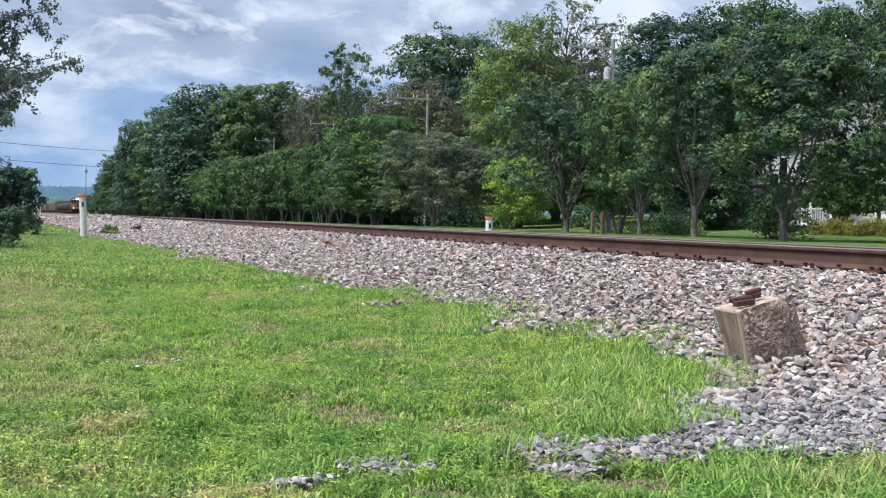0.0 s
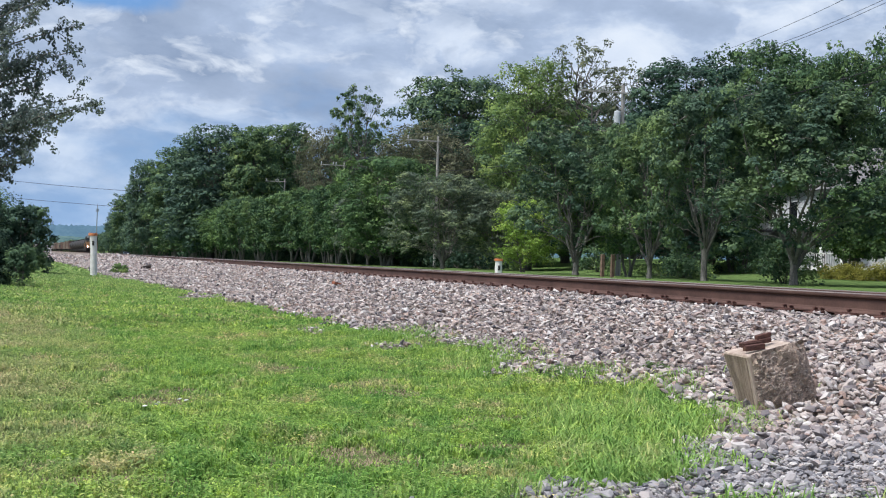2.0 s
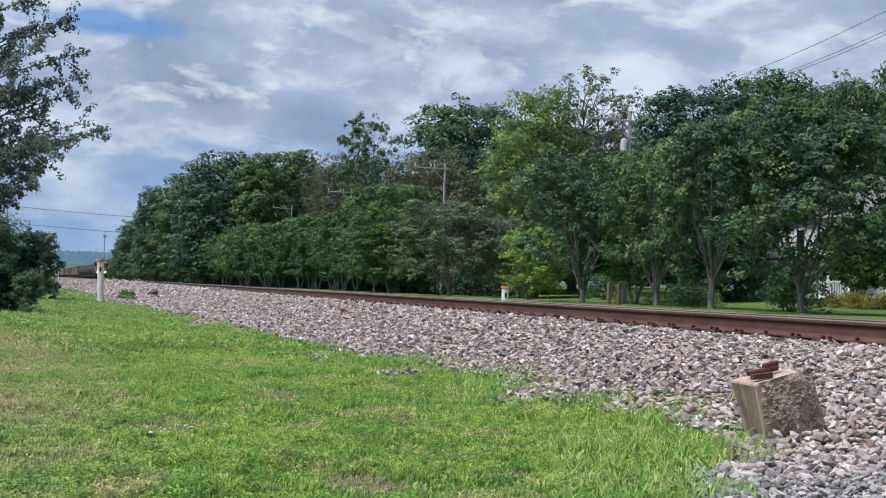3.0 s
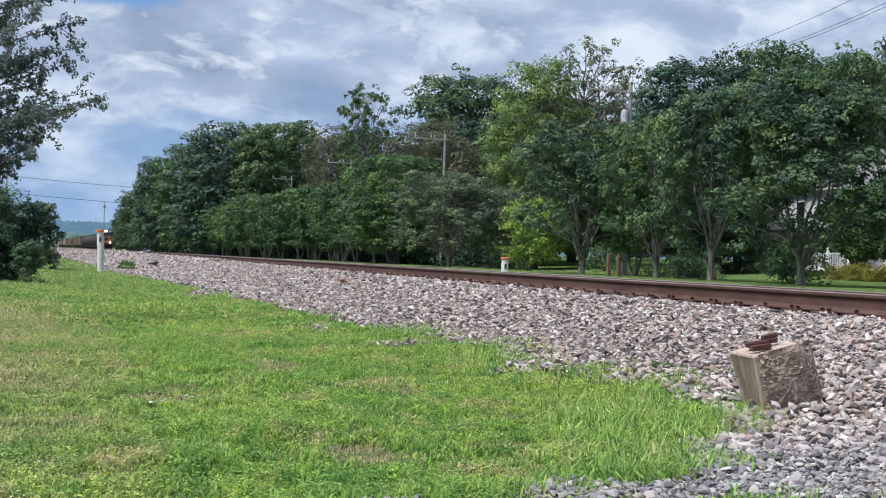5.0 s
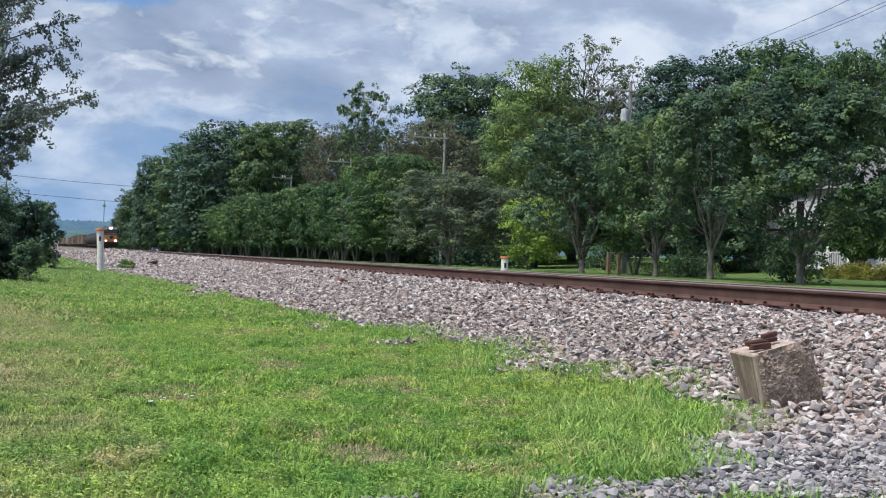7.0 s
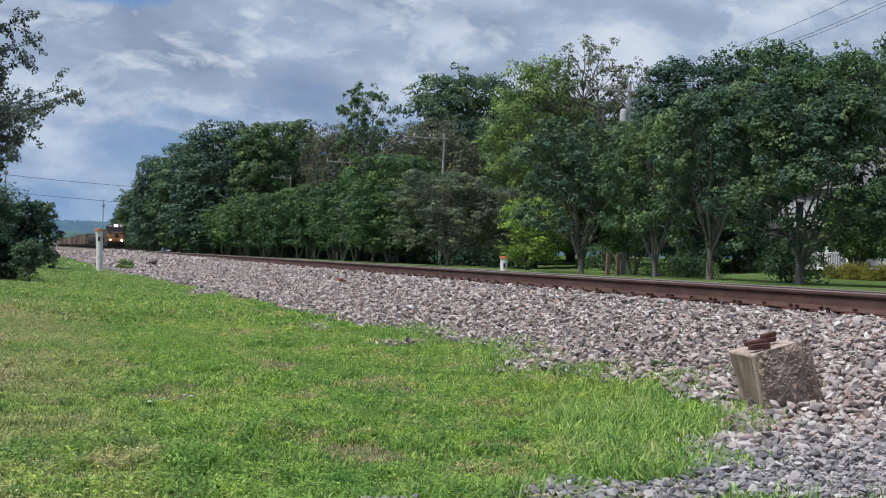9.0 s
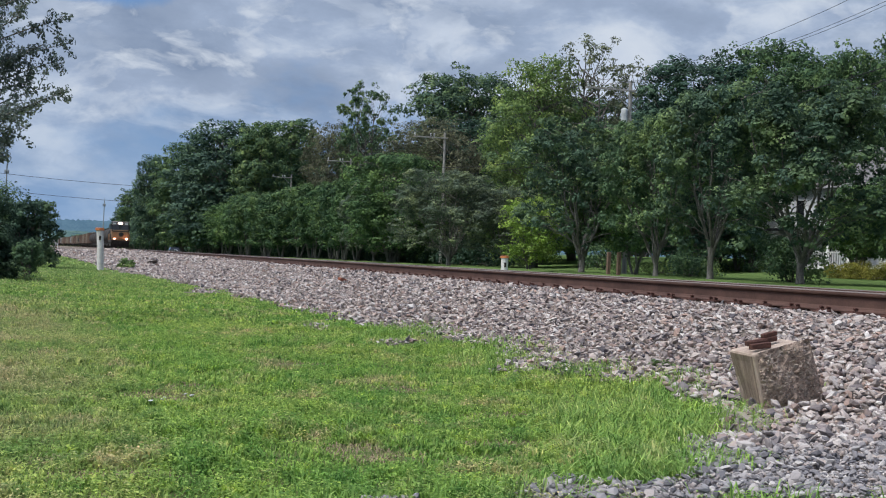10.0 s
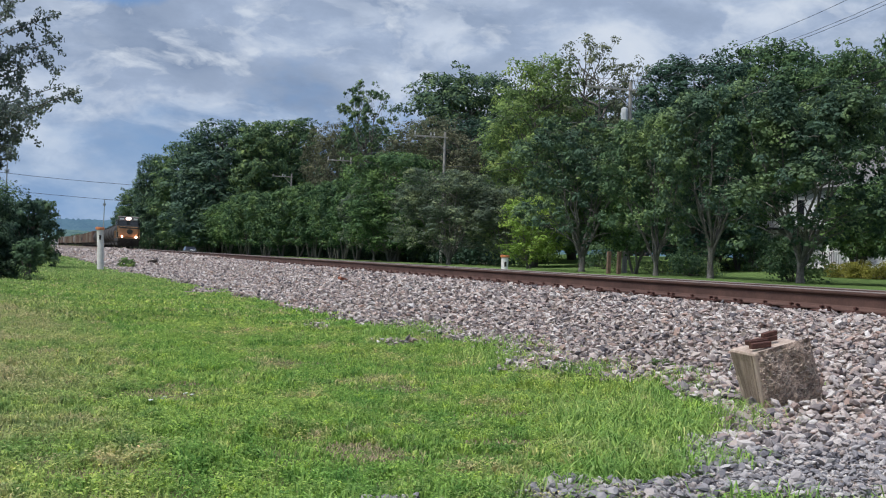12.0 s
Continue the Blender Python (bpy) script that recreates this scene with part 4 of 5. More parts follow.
def cable(a, b, sag, thick=0.011):
    t = np.linspace(0, 1, 14)[:, None]
    line = (1 - t) * np.array(a) + t * np.array(b)
    line[:, 2] -= sag * 4 * t[:, 0] * (1 - t[:, 0])
    v, f = tube_arrays(line, np.full(14, thick), 5)
    return tagged(new("overhead_wire", mesh_of("overhead_wire", v, f, CABLE, True)), "thin black overhead wire strung between poles", "wire", "overhead wires")


stands = [(34.0, 28.5, 14.4)] + POLES
for (x1, y1, h1), (x2, y2, h2) in zip(stands, stands[1:]):
    z1, z2 = float(land(x1, y1)), float(land(x2, y2))
    for dx in (-3.1, -1.5, -1.15):
        cable((x1 + dx, y1, z1 + h1 - 0.15), (x2 + dx, y2, z2 + h2 - 0.15), 1.6 if y1 < 30 else 0.5)
    for dz in (3.4, 4.0):
        cable((x1 - 0.2, y1, z1 + h1 - dz), (x2 - 0.2, y2, z2 + h2 - dz), 0.6, 0.02)

# ---- far masts, cross-country wires, hills and clouds ----
STEEL = surface("galvanised steel", (0.22, 0.24, 0.27), (0.36, 0.38, 0.41), 2.0, 0.5, 0.5)


def radio_mast(height, wide):
    ob = thing("radio_mast", Matrix(), "slim grey steel mast with a ring of antennas", "mast", "distant masts")
    part("shaft", rod((0, 0, -1), (0, 0, height), wide, wide * 0.6, 8), STEEL, ob)
    for z in (height * 0.90,):
        head = part("antenna_platform", rod((0, 0, z), (0, 0, z + wide), wide * 1.6, None, 10), STEEL, ob)
        for i in range(6):
            a = i * math.pi / 3
            part("antenna", box((wide * 0.7, wide * 0.5, wide * 4), pose(math.cos(a) * wide * 1.9, math.sin(a) * wide * 1.9, z, 0, 0, i * 60), wide * 0.1), STEEL, head)
    part("tip", rod((0, 0, height), (0, 0, height * 1.05), wide * 0.2, None, 6), STEEL, ob)
    return ob


radio_mast(35.5, 0.48).matrix_basis = pose(18.8, 900, 0)
radio_mast(13.6, 0.16).matrix_basis = pose(-11.1, 200, 0)
cable((-36, 300, 18.9), (70, 300, 18.2), 2.2, 0.05)
cable((-36, 300, 14.4), (70, 300, 12.4), 1.2, 0.05)


def ridge(name, y, height, seed, material, label):
    rs = np.random.RandomState(seed)
    n = 1000
    x = np.linspace(-2500, 2500, n)
    z = height * (0.82 + 0.06 * np.sin(x / 310 + seed) + 0.05 * np.sin(x / 97 + 2 * seed)) + rs.normal(0, 1.3, n)
    line = np.stack([x, np.full(n, float(y)), z], 1)
    foot, back = line * [1, 1, 0] + [0, -y * 0.1, -3], line + [0, 300, -10]
    verts = np.concatenate([foot, line, back])
    i = np.arange(n - 1)
    quads = np.concatenate([np.stack([i + k * n, i + 1 + k * n, i + 1 + (k + 1) * n, i + (k + 1) * n], 1) for k in (0, 1)])
    return tagged(new(name, mesh_of(name, verts, quads, material, True)), label, "hills", kind="structure")


# air haze is painted into both ridge colours: bluer far off, pale green nearer
HILL_FAR = surface("distant woods in haze blue", (0.060, 0.112, 0.155), (0.092, 0.155, 0.198), 0.02, 1.0, bump=0.0, spec=0.0)
HILL_NEAR = surface("distant woods in hazy green", (0.045, 0.088, 0.095), (0.120, 0.180, 0.160), 0.045, 1.0, bump=0.0, spec=0.0)
ridge("backdrop_hills", 2700, 72, 3, HILL_FAR, "low wooded hills, their colour blued for distance haze")
ridge("backdrop_woods", 1500, 25, 5, HILL_NEAR, "distant woods coloured a hazy pale green at the foot of hills")


RIFT = (0.012, 0.978, 0.207)


def cloud_material():
    """Layered broken cloud, seen at a slant, with blue showing low down."""
    m = Nodes("broken cloud")
    unit = m.n.new("ShaderNodeVectorMath")
    unit.operation = "NORMALIZE"
    m.l.new(m.coords, unit.inputs[0])
    sep = m.n.new("ShaderNodeSeparateXYZ")
    m.l.new(unit.outputs[0], sep.inputs[0])
    flat = m.n.new("ShaderNodeMapping")
    flat.inputs["Scale"].default_value, flat.inputs["Location"].default_value = (1.0, 1.0, 2.1), (0.35, 0.0, 0.0)
    m.l.new(unit.outputs[0], flat.inputs[0])
    where = flat.outputs[0]
    big = m.noise(4.2, 6, 0.50, where)
    puff = m.noise(13.0, 8, 0.60, where)
    shift = m.n.new("ShaderNodeVectorMath")
    shift.operation = "ADD"
    m.l.new(where, shift.inputs[0])
    warp = m.n.new("ShaderNodeTexNoise")
    warp.inputs["Scale"].default_value, warp.inputs["Detail"].default_value = 7.0, 5.0
    m.l.new(where, warp.inputs["Vector"])
    small = m.n.new("ShaderNodeVectorMath")
    small.operation = "SCALE"
    small.inputs["Scale"].default_value = 0.13
    m.l.new(warp.outputs["Color"], small.inputs[0])
    m.l.new(small.outputs[0], shift.inputs[1])
    cells = m.n.new("ShaderNodeTexVoronoi")
    cells.feature = "SMOOTH_F1"
    cells.inputs["Scale"].default_value, cells.inputs["Smoothness"].default_value = 10.0, 0.7
    m.l.new(shift.outputs[0], cells.inputs["Vector"])
    heap = m.math("MULTIPLY", m.math("SUBTRACT", 0.5, cells.outputs["Distance"]), 0.20)
    both = m.math("ADD", heap, m.math("ADD", m.math("MULTIPLY", big, 0.54), m.math("MULTIPLY", puff, 0.42)))
    cloud = m.ramp(both, [(0.37, (0.217, 0.285, 0.414)), (0.45, (0.281, 0.355, 0.492)), (0.51, (0.325, 0.405, 0.554)), (0.555, (0.404, 0.485, 0.626)), (0.64, (0.535, 0.605, 0.72))])
    crisp = m.math("MULTIPLY", m.ramp(m.noise(9.0, 10, 0.58, shift.outputs[0]), [(0.535, 0.0), (0.585, 1.0)]), m.ramp(cells.outputs["Distance"], [(0.10, 0.75), (0.55, 0.05)]))
    cloud = m.mix(crisp, cloud, (0.575, 0.645, 0.755))
    lifted = m.n.new("ShaderNodeVectorMath")
    lifted.operation, lifted.inputs[1].default_value = "ADD", (-0.012, 0.0, 0.030)
    m.l.new(shift.outputs[0], lifted.inputs[0])
    body, above = m.noise(9.5, 9, 0.54, shift.outputs[0]), m.noise(9.5, 9, 0.54, lifted.outputs[0])
    lit = m.math("SUBTRACT", body, above)
    cloud = m.mix(m.ramp(lit, [(0.015, 0.0), (0.13, 0.75)]), cloud, (0.60, 0.66, 0.75))
    cloud = m.mix(m.ramp(m.math("SUBTRACT", above, body), [(0.01, 0.0), (0.14, 0.6)]), cloud, (0.27, 0.34, 0.47))
    blue = m.mix(m.ramp(sep.outputs[2], [(0.0, 0.0), (0.25, 1.0)]), (0.20, 0.32, 0.50), (0.10, 0.26, 0.56))
    cover = m.ramp(m.math("ADD", m.noise(4.4, 5, 0.52, where), m.math("MULTIPLY", sep.outputs[2], 1.1)), [(0.45, 0.0), (0.60, 1.0)])
    # one clear blue rift high over the line
    rift = m.n.new("ShaderNodeVectorMath")
    rift.operation = "DISTANCE"
    stretch = m.n.new("ShaderNodeMapping")
    stretch.inputs["Scale"].default_value = (1.0, 1.0, 5.5)
    m.l.new(unit.outputs[0], stretch.inputs[0])
    m.l.new(stretch.outputs[0], rift.inputs[0])
    rift.inputs[1].default_value = (RIFT[0], RIFT[1], RIFT[2] * 5.5)
    edge = m.math("ADD", rift.outputs["Value"], m.math("MULTIPLY", m.noise(22.0, 6, 0.55, unit.outputs[0]), 0.10))
    cover = m.math("MULTIPLY", cover, m.ramp(edge, [(0.085, 0.15), (0.125, 1.0)]))
    glow = m.n.new("ShaderNodeEmission")
    haze = m.ramp(sep.outputs[2], [(0.0, 0.85), (0.13, 0.0)])
    m.l.new(m.mix(haze, m.mix(cover, blue, cloud), m.mix(m.ramp(puff, [(0.4, 0.0), (0.62, 0.6)]), (0.185, 0.325, 0.56), (0.34, 0.45, 0.61))), glow.inputs[0])
    glow.inputs[1].default_value = 1.0
    m.l.new(glow.outputs[0], m.out.inputs[0])
    return m.mat


def cloud_bank():
    """A ring of cloud right round the horizon, open overhead."""
    around, up = 96, np.radians(np.concatenate([[-2], np.arange(0, 37, 3)]))
    a = np.linspace(0, 2 * np.pi, around, endpoint=False)
    verts = np.array([[4200 * math.cos(e) * math.cos(b), 4200 * math.cos(e) * math.sin(b), 4200 * math.sin(e)] for e in up for b in a])
    i, j = np.meshgrid(np.arange(len(up) - 1), np.arange(around), indexing="ij")
    quads = np.stack([i * around + j, i * around + (j + 1) % around, (i + 1) * around + (j + 1) % around, (i + 1) * around + j], -1).reshape(-1, 4)
    ob = new("backdrop_clouds", mesh_of("backdrop_clouds", verts, quads, cloud_material(), True))
    return tagged(ob, "grey and white broken clouds with blue gaps near the horizon", "sky", kind="structure")


clouds = cloud_bank()

FENCE_WHITE = surface("weathered white fence paint", (0.50, 0.51, 0.52), (0.68, 0.69, 0.70), 2.0, 0.7)
# ---- a white rail fence far down the line ----
fence = thing("rail_fence", pose(-5.8, 300.0, float(land(-5.8, 300.0))), "low white rail fence beside the railway far off", "fence")
for i in range(6):
    part("post", box((0.14, 0.14, 2.3), pose(-1.6 + i * 0.64, 0, 1.05), 0.01), FENCE_WHITE, fence)
for z in (0.95, 1.3, 1.65, 2.0):
    part("rail", box((3.4, 0.06, 0.22), pose(0, -0.1, z), 0.01), FENCE_WHITE, fence)

# ---- beside the road: house, shrubs, stakes, posts ----
SIDING = surface("pale grey siding", (0.58, 0.59, 0.61), (0.72, 0.73, 0.74), 1.5, 0.7, bump=0.1)
SHINGLE = surface("grey roof shingles", (0.10, 0.10, 0.105), (0.20, 0.195, 0.19), 2.5, 0.9)


def house():
    ob = thing("house", pose(51, 71, float(land(51, 71)) - 0.2), "pale two-storey house with a white porch behind the trees", "house")
    part("wall", box((9.0, 17.0, 6.0), pose(4.5, 0, 3.0), 0.02), SIDING, ob)
    bm = bmesh.new()
    a, b = [[bm.verts.new((x, y, z)) for x, z in ((-0.5, 5.9), (4.5, 9.2), (9.5, 5.9))] for y in (-9.0, 9.0)]
    for i in range(3):
        bm.faces.new((a[i], b[i], b[(i + 1) % 3], a[(i + 1) % 3]))
    bm.faces.new(a)
    bm.faces.new(b[::-1])
    part("roof", bm, SHINGLE, ob, "grey shingled gable roof")
    for z in (1.7, 4.5):
        for y in (-6.5, -3.3, 3.3, 6.5):
            win = part("window", box((0.10, 1.15, 1.5), pose(-0.03, y, z), 0.01), WHITE_PAINT, ob)
            part("pane", box((0.04, 0.95, 1.3), pose(-0.075, y, z)), GLASS, win)
    part("front_door", box((0.10, 1.0, 2.1), pose(-0.03, 0, 1.35), 0.01), LOCO_DARK, ob)
    porch = part("porch_floor", box((2.6, 12.0, 0.3), pose(-1.3, 0, 0.25), 0.02), WHITE_PAINT, ob)
    part("porch_roof", box((2.9, 12.4, 0.18), pose(-1.35, 0, 3.0, 0, -5, 0), 0.02), SHINGLE, ob)
    for i in range(6):
        part("porch_post", box((0.16, 0.16, 2.6), pose(-2.45, -5.8 + i * 2.32, 1.65), 0.01), WHITE_PAINT, ob)
    for i in range(44):
        part("baluster", box((0.04, 0.05, 0.8), pose(-2.45, -5.6 + i * 0.26, 0.85)), WHITE_PAINT, porch)
    part("porch_rail", box((0.08, 11.7, 0.08), pose(-2.45, 0, 1.28), 0.01), WHITE_PAINT, ob)
    return ob


house()


def shrub(name, seed, x, y, height, width, leaves, size, foliage, label, group="", clumps=40):
    rs = np.random.RandomState(seed)
    ob = thing(name, pose(x, y, float(land(x, y)) - 0.05), label, "shrub", group)
    centres = []
    for _ in range(clumps):
        a, u = rs.uniform(0, 2 * np.pi), rs.uniform(0.05, 1)
        r = width * 0.5 * math.sqrt(rs.uniform(0.05, 1)) * math.sqrt(max(0.05, 1 - (u * 0.92) ** 2.2)) * (0.82 + 0.18 * min(1.0, u / 0.4))
        centres.append((math.cos(a) * r, math.sin(a) * r, height * u * 0.9))
    centres = np.array(centres)
    reach = [width * rs.uniform(0.14, 0.24) for _ in centres]
    v, f, way = crown_leaves(rs, list(zip(centres, reach)), leaves, size, 0.1)
    v[:, 2] = np.maximum(v[:, 2], 0.02)
    new("foliage", soft_leaves("foliage", v, f, way, foliage)).parent = ob
    wood = []
    for c in centres[::2]:
        t = np.linspace(0, 1, 5)[:, None]
        curve = (1 - t) * np.array([c[0] * 0.1, c[1] * 0.1, -0.05]) + t * c + np.sin(t * np.pi) * np.array([0, 0, 0.1 * height])
        wood.append(tube_arrays(curve, 0.012 * height * (1 - 0.7 * t[:, 0]) + 0.004, 4))
    v, f = merged(wood)
    new("branchwork", mesh_of("branchwork", v, f, BARK, True)).parent = ob
    return ob


LEAF_BUSH = leaf_material("dark bush leaves", (0.020, 0.046, 0.028), (0.066, 0.112, 0.062), (0.085, 0.125, 0.060), 0.15)
LEAF_GOLD = leaf_material("golden shrub leaves", (0.16, 0.17, 0.03), (0.30, 0.28, 0.06), (0.34, 0.30, 0.07))
for i, (y, w) in enumerate(((56.9, 2.4), (54.9, 2.2), (52.8, 2.6), (50.6, 2.6))):
    shrub("garden_shrub", 40 + i, 42.0, y, 0.72, w, 4200, 0.09, LEAF_GOLD, "clipped golden-green garden shrub on the lawn", "shrubs before the house")
for i, (x, y, h, w) in enumerate(((33, 48.6, 2.0, 3.2), (35, 62, 1.6, 3.4), (40, 84, 1.8, 4.0), (48, 82, 2.4, 5.0), (44, 65.4, 1.9, 2.6), (45, 71.2, 2.6, 2.8), (47, 72.5, 2.6, 3.4))):
    shrub("dark_shrub", 50 + i, x, y, h, w, 2200, 0.17, LEAF_MID, "dark green shrub under the trees", "shrubs under the trees")
for i, (x, y) in enumerate(((36.2, 72.6), (36.6, 69.4), (37.5, 65.5))):
    shrub("flower_bed", 60 + i, x, y, 0.7, 3.0, 1200, 0.12, LEAF_LIGHT, "low bright-green garden bed plants", "garden bed")

# dark brush under the row closes the view between its stems
brush = None
y = 102.0
while y < 520:
    x = float(np.interp(y, [102, 156, 188, 218, 300, 354, 520], [36, 35, 31, 28, 26, 23, 22])) + rng.uniform(-0.6, 0.6)
    if brush is None:
        brush = shrub("roadside_brush", 66, x, y, 1.9, 6.0, 1500, 0.34, LEAF_BUSH, "low dark-green brush under the roadside trees", "brush under the trees")
    else:
        copy_thing(brush, pose(x, y, float(land(x, y)) - 0.05, 0, 0, rng.uniform(0, 360)))
    y += float(np.interp(y, [102, 250, 520], [4.2, 5.5, 9.0]))

STAKE = surface("reddish brown timber", (0.10, 0.060, 0.045), (0.20, 0.135, 0.10), 4.0, 0.9)
for x, y in ((29.0, 60.6), (29.0, 59.3)):
    ob = thing("timber_post", pose(x, y, float(land(x, y)) - 0.1), "plain brown timber post at the lawn's edge", "post", "timber posts")
    part("shaft", box((0.20, 0.20, 1.35), pose(0, 0, 0.675), 0.02), STAKE, ob)


def marker_post(label, height, bent):
    ob = thing("marker_post", Matrix(), label, "marker post", "marker posts")
    body = lathe([(0.115, -0.2), (0.115, 0.0), (0.113, height * 0.5), (0.118, height * 0.55), (0.118, height * 0.93), (0.12, height * 0.94)], 18)
    for v in body.verts:
        v.co.x += bent * (max(0.0, v.co.z) / height) ** 2
    part("shaft", body, WHITE_POST, ob, smooth=True)
    part("cap", lathe([(0.124, height * 0.935), (0.150, height * 0.945), (0.150, height * 0.995), (0.12, height)], 18), ORANGE, ob, "faded orange cap").location = (bent, 0, 0)
    part("label_plate", box((0.07, 0.01, 0.16), pose(bent * 0.7 + 0.0, -0.121, height * 0.76), 0.003), UNDER, ob, "small dark label")
    return ob


marker_post("weathered white marker post with an orange cap in the lawn", 1.46, -0.05).matrix_basis = pose(0.84, 41.85, float(land(0.84, 41.85)), 0, -1.0, -2)
marker_post("white marker post with an orange cap beyond the rails", 1.25, 0.0).matrix_basis = pose(13.4, 35.8, float(land(13.4, 35.8)), 0, 0, -10)


# ---- angular stones, as meshes ----
PHI = (1 + 5 ** 0.5) / 2
ICO = np.array([(-1, PHI, 0), (1, PHI, 0), (-1, -PHI, 0), (1, -PHI, 0), (0, -1, PHI), (0, 1, PHI), (0, -1, -PHI), (0, 1, -PHI), (PHI, 0, -1), (PHI, 0, 1), (-PHI, 0, -1), (-PHI, 0, 1)]) / 1.9
ICO_FACES = np.array([(0, 11, 5), (0, 5, 1), (0, 1, 7), (0, 7, 10), (0, 10, 11), (1, 5, 9), (5, 11, 4), (11, 10, 2), (10, 7, 6), (7, 1, 8),
                      (3, 9, 4), (3, 4, 2), (3, 2, 6), (3, 6, 8), (3, 8, 9), (4, 9, 5), (2, 4, 11), (6, 2, 10), (8, 6, 7), (9, 8, 1)])


CHIP = np.array([(1, 0, 0), (-1, 0, 0), (0, 1, 0), (0, -1, 0), (0, 0, 1), (0, 0, -1)]) * 1.05
CHIP_FACES = np.array([(0, 2, 4), (2, 1, 4), (1, 3, 4), (3, 0, 4), (2, 0, 5), (1, 2, 5), (3, 1, 5), (0, 3, 5)])


def turns(rs, n):
    q = rs.normal(0, 1, (n, 4))
    q /= np.linalg.norm(q, axis=1)[:, None]
    w, x, y, z = q.T
    return np.stack([1 - 2 * (y * y + z * z), 2 * (x * y - z * w), 2 * (x * z + y * w), 2 * (x * y + z * w), 1 - 2 * (x * x + z * z), 2 * (y * z - x * w),
                     2 * (x * z - y * w), 2 * (y * z + x * w), 1 - 2 * (x * x + y * y)], 1).reshape(n, 3, 3)


def rocks(rs, spots, size, corners=ICO, facets=ICO_FACES):
    """Angular crushed stones lying at the spots, flat ones mostly lying flat."""
    n, k = len(spots), len(corners)
    shape = corners[None] * rs.uniform(0.66, 1.26, (n, k, 1))
    axes = np.stack([rs.uniform(0.8, 1.4, n), rs.uniform(0.6, 1.0, n), rs.uniform(0.34, 0.68, n)], 1)
    body = np.einsum("nij,nkj->nki", turns(rs, n), shape) * (axes * size[:, None] * 0.5)[:, None]
    spin = rs.uniform(0, 2 * np.pi, n)
    c, s = np.cos(spin)[:, None], np.sin(spin)[:, None]
    tilt = rs.normal(0, 0.48, n)[:, None]
    x, y, z = body[..., 0], body[..., 1], body[..., 2]
    x, z = x * np.cos(tilt) - z * np.sin(tilt), x * np.sin(tilt) + z * np.cos(tilt)
    body = np.stack([x * c - y * s, x * s + y * c, z], -1)
    verts = body + spots[:, None]
    faces = facets[None] + (np.arange(n) * k)[:, None, None]
    return verts.reshape(-1, 3), faces.reshape(-1, 3)


